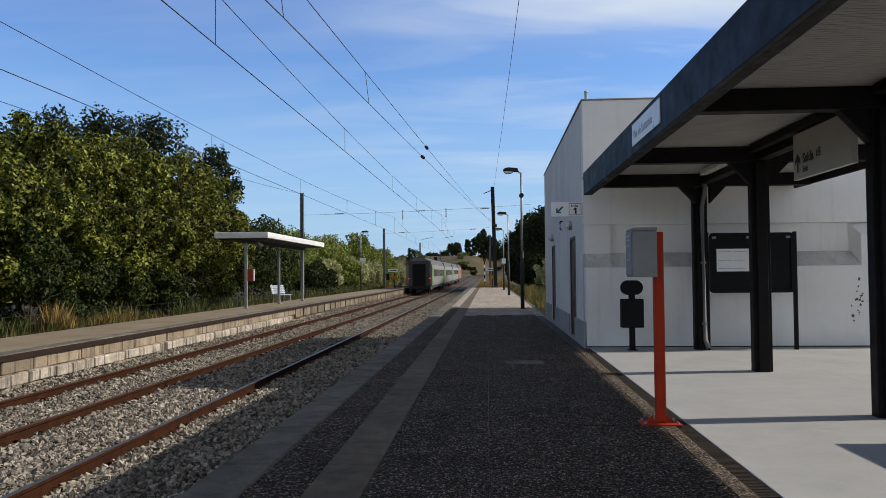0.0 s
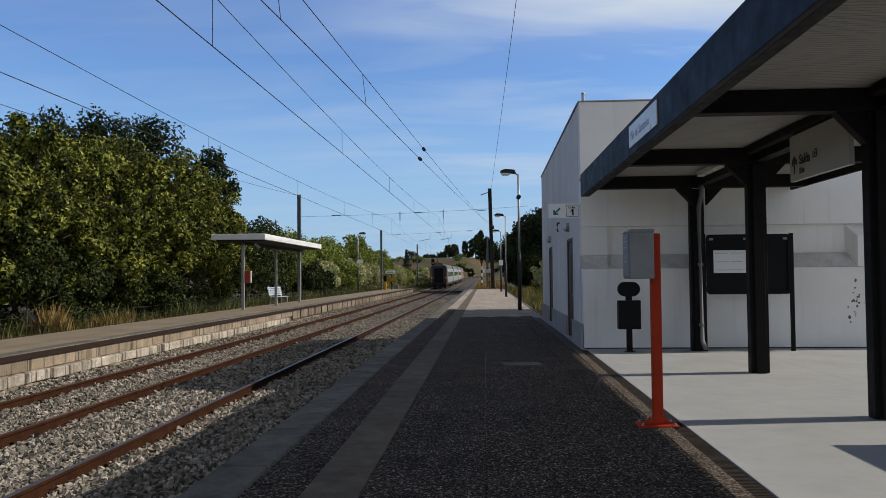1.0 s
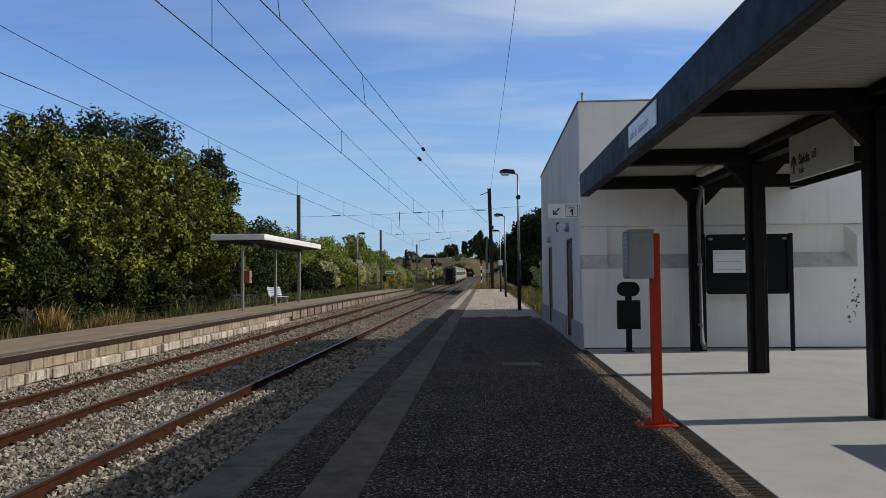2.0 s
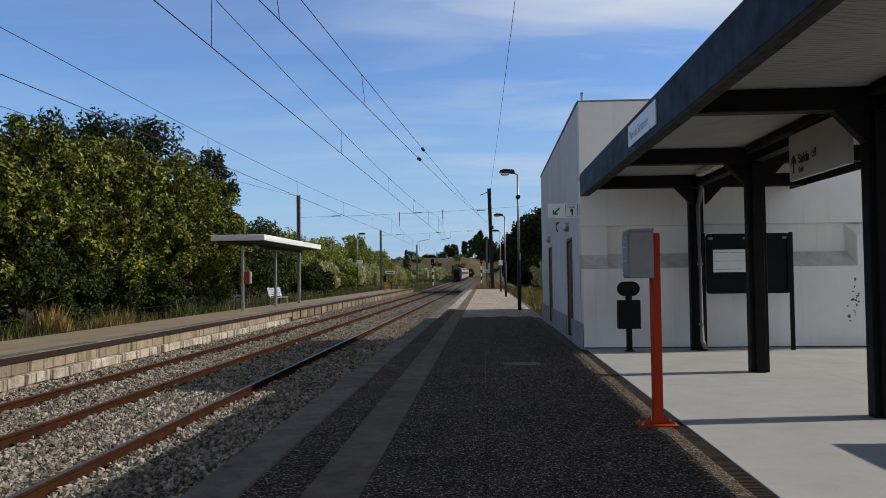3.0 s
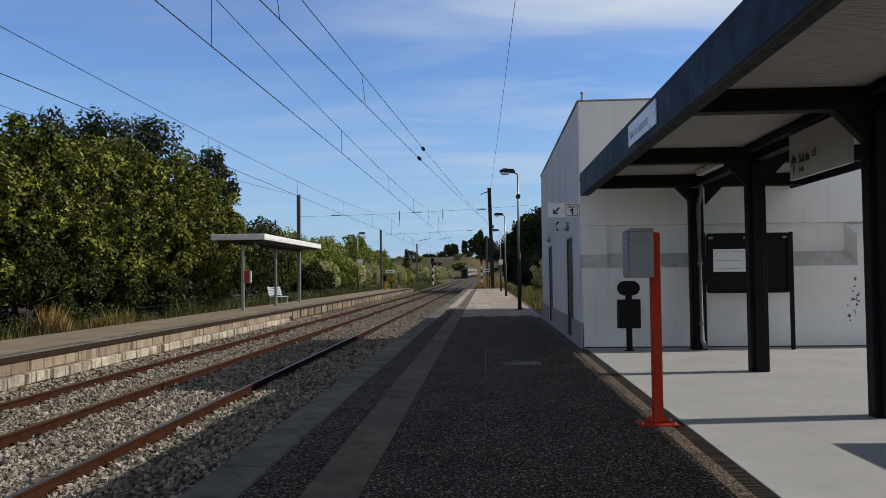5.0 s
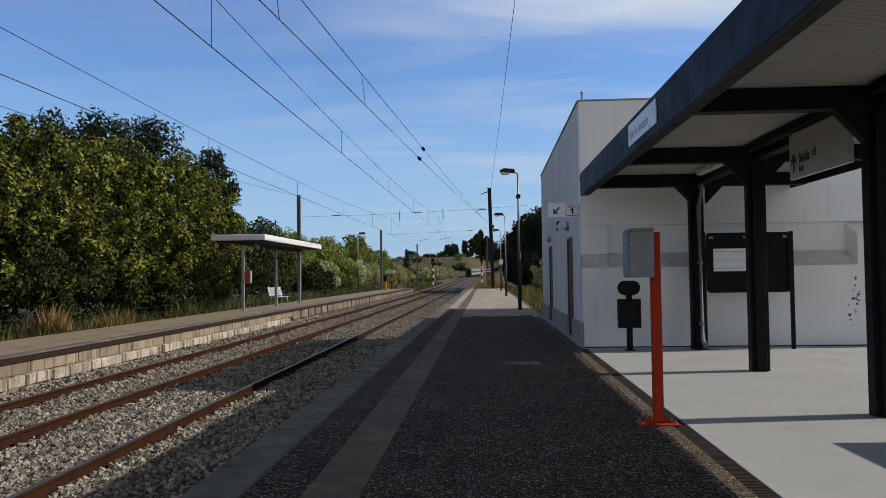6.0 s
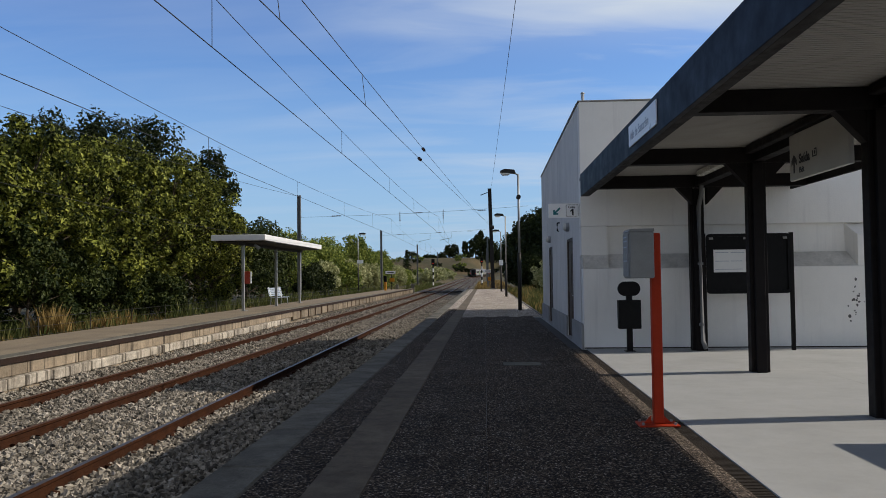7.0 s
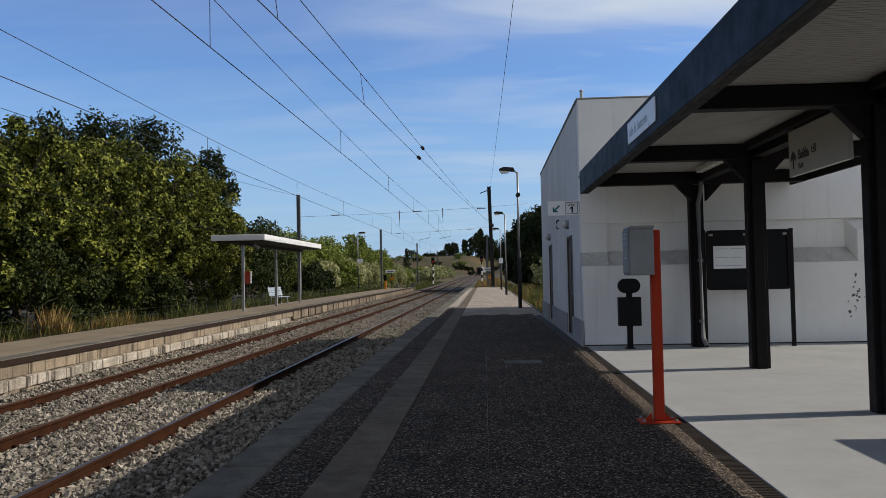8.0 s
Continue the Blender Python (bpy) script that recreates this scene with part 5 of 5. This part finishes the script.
def conifer(at, h, r):
    """A straight trunk with tiers of drooping branches that shorten towards the tip."""
    t = thing("conifer", "dark conical conifer beside the distant line", "tree", at=at)
    part("trunk", tube((0, 0, -0.2), (0, 0, h * 0.97), 0.16, 0.02, 8), BARK, t)
    rnd = np.random.default_rng(77)
    pts, out = [], []
    for k in range(150):
        u = rnd.uniform(0.12, 1.0)
        a, reach = rnd.uniform(0, 2 * np.pi), r * (1 - u) ** 0.8 * rnd.uniform(0.65, 1.12) + 0.12
        m = 36
        s = rnd.uniform(0.15, 1, m)
        d = np.array([math.cos(a), math.sin(a)])
        p = np.stack([d[0] * reach * s, d[1] * reach * s, h * u - 0.3 * reach * s], 1) + rnd.normal(0, 0.09, (m, 3))
        pts.append(p)
        out.append(np.tile([d[0] * 0.5, d[1] * 0.5, 0.8], (m, 1)))
    v, f = leaves(np.concatenate(pts), np.concatenate(out), 0.17, 0.5)
    raw_mesh("crown", v, f, DARK_LEAF).parent = t


def grass_patch(name, x0, x1, y0, y1, count, h, mat, label, seed, base=None):
    r = np.random.default_rng(seed)
    x, y = r.uniform(x0, x1, count), r.uniform(y0, y1, count)
    dens = np.array([noise.noise((a * 0.7, b * 0.5, seed)) for a, b in zip(x, y)])
    keep = dens > -0.12
    x, y = x[keep], y[keep]
    k = len(x)
    z = np.array([(ground_z(a, b) if base is None else base) for a, b in zip(x, y)]) - 0.03
    hh = h * r.uniform(0.45, 1.15, k) * (0.75 + dens[keep])
    a = r.uniform(0, 2 * np.pi, k)
    w = 0.0035 * (1 + y / 22)
    lean = r.normal(0, 0.16, (k, 2)) * hh[:, None]
    c, s = np.cos(a) * w, np.sin(a) * w
    v = np.stack([np.stack([x - c, y - s, z], 1), np.stack([x + c, y + s, z], 1),
                  np.stack([x + c * 0.7 + lean[:, 0] * 0.4, y + s * 0.7 + lean[:, 1] * 0.4, z + hh * 0.6], 1),
                  np.stack([x + lean[:, 0], y + lean[:, 1], z + hh], 1)], 1).reshape(-1, 3)
    tagged(raw_mesh(name, v, np.arange(4 * k).reshape(k, 4), mat), label, "grass", "", "stuff")


def make_plants():
    g = "trees along the far platform"
    row = [(-16.4, 19.0, 6.2, 2.4), (-16.6, 23.0, 6.9, 2.7), (-16.6, 27.2, 7.6, 2.9), (-16.7, 31.6, 7.8, 2.9), (-16.7, 36.2, 8.6, 3.0), (-16.8, 41.2, 8.9, 3.1), (-17.0, 46.2, 8.5, 3.0), (-17.3, 50.2, 6.8, 2.3)]
    for i, (x, y, h, r) in enumerate(row):
        z = ground_z(x, y)
        tree((x, y, z), h - z, r, r * 0.88, TREE_LEAF, "dense leafy broad-leaved tree with yellow-green foliage down to the ground", 20 + i, 420, 125, 0.098, 0.0, group=g, clump=(0.08, 0.15), gaps=-0.02)
    for i, (x, y, h, r) in enumerate([(-20.5, 31, 7.8, 2.6), (-20.5, 36.5, 9.5, 2.6), (-20.6, 42.0, 11.0, 2.6), (-20.8, 48.0, 11.9, 2.7), (-19.6, 56.0, 11.2, 1.9)]):
        z = ground_z(x, y)
        tree((x, y, z), h - z, r, r * 1.1, DARK_LEAF, "taller dark green tree standing behind the row", 40 + i, 80, 220, 0.12, 0.05, group=g)
    # dark bushes added to give the tree row its shaded foot
    for i in range(7):
        x, y = -14.75 - 0.25 * (i % 3), 14.5 + 3.4 * i
        z = ground_z(x, y)
        tree((x, y, z), max(2.2, 4.2 - 0.28 * i) + (0.0, 0.4, -0.3, 0.5)[i % 4], 1.1, 1.9, DEEP_LEAF, "dark green bush added to deepen the shaded foot of the trees", 300 + i, 60, 170, 0.08, 0.0, name="bush", group="bushes under the trees", trunk_r=0.05)
    for i, (x, y, h, r) in enumerate([(-19, 62, 5.8, 2.4), (-19.5, 68, 6.6, 2.6), (-19, 75, 6.2, 2.4), (-20, 82, 5.0, 2.4)]):
        z = ground_z(x, y)
        tree((x, y, z), h - z, r, r * 1.3, LIME_LEAF if i > 1 else DEEP_LEAF, "dense green tree beyond the shelter", 50 + i, 120, 80, 0.15, 0.03, group=g)
    for i in range(9):
        x, y = -18.6 - (i % 3) * 1.1, 88 + 8.5 * i
        z = ground_z(x, y)
        h = (5.6, 6.4, 6.6, 7.6, 6.8, 6.6, 6.0, 6.2, 5.2)[i]
        tree((x, y, z), h - z, 2.6, 3.6, LIME_LEAF, "green bushy tree beside the line", 70 + i, 60, 110, 0.19, 0.03, group="trees beyond the far platform")
    for i in range(12):
        x, y = -15.7 - (i % 2) * 0.8, 72 + 8.5 * i
        z = ground_z(x, y)
        h = (2.6, 3.0, 3.3, 3.5, 3.2, 3.5, 3.3, 3.0, 3.4, 3.2, 3.0, 2.8)[i]
        tree((x, y, z), h - z, 1.7, 3.6, DARK_LEAF if i < 1 else (REED_LEAF if i % 4 != 2 else LIME_LEAF), "dark green bush beyond the shelter" if i < 1 else ("pale grey-green reedy bush" if i % 4 != 2 else "fresh green leafy bush"), 90 + i, 60, 110, 0.15, 0.0, name="bush", group="pale bushes by the line", trunk_r=0.06)
    for i in range(8):
        x, y = -13.6 - (i % 2) * 2.2 + (i > 5) * 1.0, 178 + 17 * i
        z = ground_z(x, y)
        tree((x, y, z), 3.0 + (i % 3) * 0.5, 2.4, 7.0, LIME_LEAF if i % 2 else REED_LEAF, "low green bush beside the distant track", 110 + i, 34, 100, 0.36, 0.0, name="bush", group="bushes by the distant line", trunk_r=0.08)
    # on the station side past the building
    for i, (x, y, h, r) in enumerate([(9.6, 100, 9.6, 3.4), (9.2, 106, 10.6, 3.4), (7.6, 112, 10.4, 3.4), (6.4, 119, 9.8, 3.0), (5.6, 126, 8.8, 2.6), (5.4, 134, 8.4, 2.6), (6.0, 96.5, 4.4, 1.6)]):
        z = ground_z(x, y)
        tree((x, y, z), h - z, r, r * 1.2, DARK_LEAF, "dense dark green tree behind the platform's back kerb", 130 + i, 90, 160, 0.24, 0.02, group="trees behind the near platform")
    for i, (x, y) in enumerate([(6.0, 74), (5.8, 80)]):
        z = ground_z(x, y)
        tree((x, y, z), 3.4, 1.1, 1.8, REED_LEAF, "pale leaved shrub behind the kerb", 150 + i, 26, 90, 0.14, 0.1, name="bush", group="shrubs behind the kerb", trunk_r=0.05)
    # trees on and before the hill
    for i, (x, y, h, r) in enumerate([(-23.5, 520, 8.5, 3.2), (-20, 524, 9.5, 3.2), (-12.8, 525, 12, 2.2), (-6, 520, 15, 4.2), (-2, 528, 18, 4.6), (2.5, 522, 16, 4.2), (-46, 500, 5, 4), (8, 530, 13, 5), (-9.5, 516, 5, 3), (-27, 515, 4, 3)]):
        z = ground_z(x, y)
        tree((x, y, z), h, r, r, DARK_LEAF, "distant dark tree on the hill", 160 + i, 60, 90, 0.034 * h, 0.01, group="trees on the hill", trunk_r=0.3)
    conifer((-20.2, 205, ground_z(-20.2, 205)), 8.4, 2.6)
    for i in range(46):
        r = random.Random(200 + i)
        x, y = r.uniform(-65, 8), r.uniform(395, 570)
        if abs(x - bend(y)) < 10 and y < 470:
            x -= 18
        tree((x, y, ground_z(x, y)), r.uniform(1.6, 3.5), r.uniform(2, 5), r.uniform(2, 4), DARK_LEAF if i % 3 else LIME_LEAF, "scattered scrub on the dry hillside", 220 + i, 24, 60, 0.32, 0, name="bush", group="scrub on the hill", trunk_r=0.08)
    grass_patch("dry_grass", -14.4, -12.6, 18, 60, 4200, 0.5, DRY_GRASS, "dry straw-coloured grass behind the far platform", 3)
    grass_patch("tall_dry_grass", -13.9, -12.8, 23.6, 28.5, 2800, 0.85, DRY_GRASS, "tall clump of dry straw grass", 4)
    grass_patch("verge_grass", -16.5, -12.55, 14, 100, 18000, 0.85, GREEN_GRASS, "green weeds along the foot of the trees", 5)
    grass_patch("kerb_grass", 2.3, 5.5, 30, 92, 7000, 0.8, DRY_GRASS, "dry grass behind the platform kerb", 6)
    grass_patch("kerb_weeds", 2.3, 5.5, 30, 92, 12000, 0.8, GREEN_GRASS, "green weeds behind the platform kerb", 7)
    grass_patch("track_grass", -12.5, -9.6, 102, 190, 9000, 0.7, GREEN_GRASS, "weeds beside the track past the platform", 8)
    grass_patch("bank_grass", -1.8, 4, 95, 220, 9000, 0.6, DRY_GRASS, "dry grass beside the track past the platform", 9)


def make_fence():
    f = thing("wire_fence", "low dark wire fence behind the far platform", "fence")
    for i in range(30):
        y = 16 + 3 * i
        part("post", tube((-12.75, y, ground_z(-12.75, y) - 0.1), (-12.75, y, 0.55), 0.016, 0.016, 6), POLE_DARK, f)
    for z in (0.0, 0.25, 0.5):
        part("wire", pipe([(-12.75, 16, z), (-12.75, 103, z)], 0.006, 4), WIRE, f)


# ---- train ----
COACH_L, LOCO_L = 26.0, 19.0


def coach(name, length, label, paint, rear=False, loco=False):
    """A carriage on its wheels; its own space has y along the train, z from the rail top."""
    c = thing(name, label, "train carriage" if not loco else "locomotive", "train")
    h = length / 2
    w = 1.41
    prof = [(-w + 0.03, 0.95), (w - 0.03, 0.95), (w, 1.25), (w, 2.6), (w - 0.09, 3.25), (w - 0.42, 3.75), (0.5, 4.02), (-0.5, 4.02), (-w + 0.42, 3.75), (-w + 0.09, 3.25), (-w, 2.6), (-w, 1.25)]
    part("body", prism(prof, "y", -h + 0.25, h - 0.25), paint, c)
    roof = [(u * 1.006, v + 0.012) for u, v in ((w - 0.09, 3.25), (w - 0.42, 3.75), (0.5, 4.02), (-0.5, 4.02), (-w + 0.42, 3.75), (-w + 0.09, 3.25))]
    part("roof", prism(roof, "y", -h + 0.2, h - 0.2), COACH_ROOF, c, "dark weathered roof")
    n = 10 if not loco else 3
    for s in (-1, 1):
        for i in range(n):
            y = -h + 3.4 + (length - 6.8) * i / (n - 1)
            part("window", box(min(s * w, s * (w + 0.012)), max(s * w, s * (w + 0.012)), y - 0.75, y + 0.75, 1.95, 2.75, 0.0), DARK_GLASS, c, "tinted window")
        for y in (-h + 1.0, h - 1.0):
            part("door", box(min(s * w, s * (w + 0.02)), max(s * w, s * (w + 0.02)), y - 0.45, y + 0.45, 1.05, 3.0), COACH_GREEN if not loco else COACH_GREY, c, "lime green door")
    part("underframe", box(-1.2, 1.2, -h + 0.6, h - 0.6, 0.62, 0.949), COACH_END, c)
    for y in (-h + 3.4, h - 3.4):
        b = part("bogie", box(-1.15, 1.15, y - 1.6, y + 1.6, 0.42, 0.619, 0.04), COACH_END, c)
        for dy in (-1.25, 1.25):
            for s in (-1, 1):
                part("wheel", tube((s * 0.80, y + dy, 0.46), (s * 0.94, y + dy, 0.46), 0.46, 0.46, 16), RUST, b)
    for e, sgn in ((-h, -1), (h, 1)):
        part("end_wall", box(-w + 0.12, w - 0.12, min(e, e - sgn * 0.249), max(e, e - sgn * 0.249), 0.95, 3.72, 0.05), COACH_END if not loco else paint, c, "dark end wall")
        if not loco:
            part("gangway", box(-0.72, 0.72, e + sgn * 0.002 if sgn > 0 else e - 0.16, e + 0.16 if sgn > 0 else e - 0.002, 1.0, 3.35, 0.05), BLACK, c, "black rubber gangway")
            for s in (-1, 1):
                part("end_post", box(s * (w - 0.12) - 0.16, s * (w - 0.12) + 0.13, min(e, e - sgn * 0.2) - 0.004, max(e, e - sgn * 0.2) + 0.004, 1.0, 3.3, 0.03), COACH_ROOF, c, "dark grey corner post")
        for s in (-1, 1):
            part("buffer", tube((s * 0.98, e - sgn * 0.1, 1.06), (s * 0.98, e + sgn * 0.32, 1.06), 0.1, 0.2, 10), COACH_END, c)
    if rear:
        for s in (-1, 1):
            part("tail_lamp", tube((s * 1.17, -h - 0.005, 1.75), (s * 1.17, -h - 0.06, 1.75), 0.09, 0.08, 12), TAIL, c, "glowing red tail lamp")
    return c


SPEED, REAR_0 = 42.5, 87.0
TRAIN = []


def make_train():
    y = 0.0
    for i in range(3):
        c = coach("railway_carriage", COACH_L, "grey passenger carriage with lime green doors and dark windows", COACH_GREY, rear=(i == 0))
        TRAIN.append((c, y + COACH_L / 2, COACH_L))
        y += COACH_L + 0.5
    l = coach("electric_locomotive", LOCO_L, "red electric locomotive at the head of the train", COACH_RED, loco=True)
    TRAIN.append((l, y + LOCO_L / 2, LOCO_L))


def on_line(y, length):
    a, b = y - length * 0.36, y + length * 0.36
    p = Vector((-7.5 + bend(a), a, RAIL_Z + rise(a)))
    q = Vector((-7.5 + bend(b), b, RAIL_Z + rise(b)))
    d = (q - p).normalized()
    m = p.lerp(q, 0.5)
    return pose(m.x, m.y, m.z, math.degrees(math.asin(d.z)), 0, -math.degrees(math.atan2(d.x, d.y)))


def motions():
    for ob, ahead, length in TRAIN:
        walk(ob, [(0.5 * k, on_line(REAR_0 + ahead + SPEED * 0.5 * k, length)) for k in range(17)])


make_ground()
make_tracks()
make_building()
make_canopy()
make_shelter()
make_train()
make_lamps()
make_overhead()
make_signals()
make_platform_sign()
make_exit_sign()
make_ticket_post()
make_validator()
make_notice_board()
make_shadow_box()
make_fence()
make_plants()
make_platform()
make_far_platform()
make_ballast_stones()
motions()
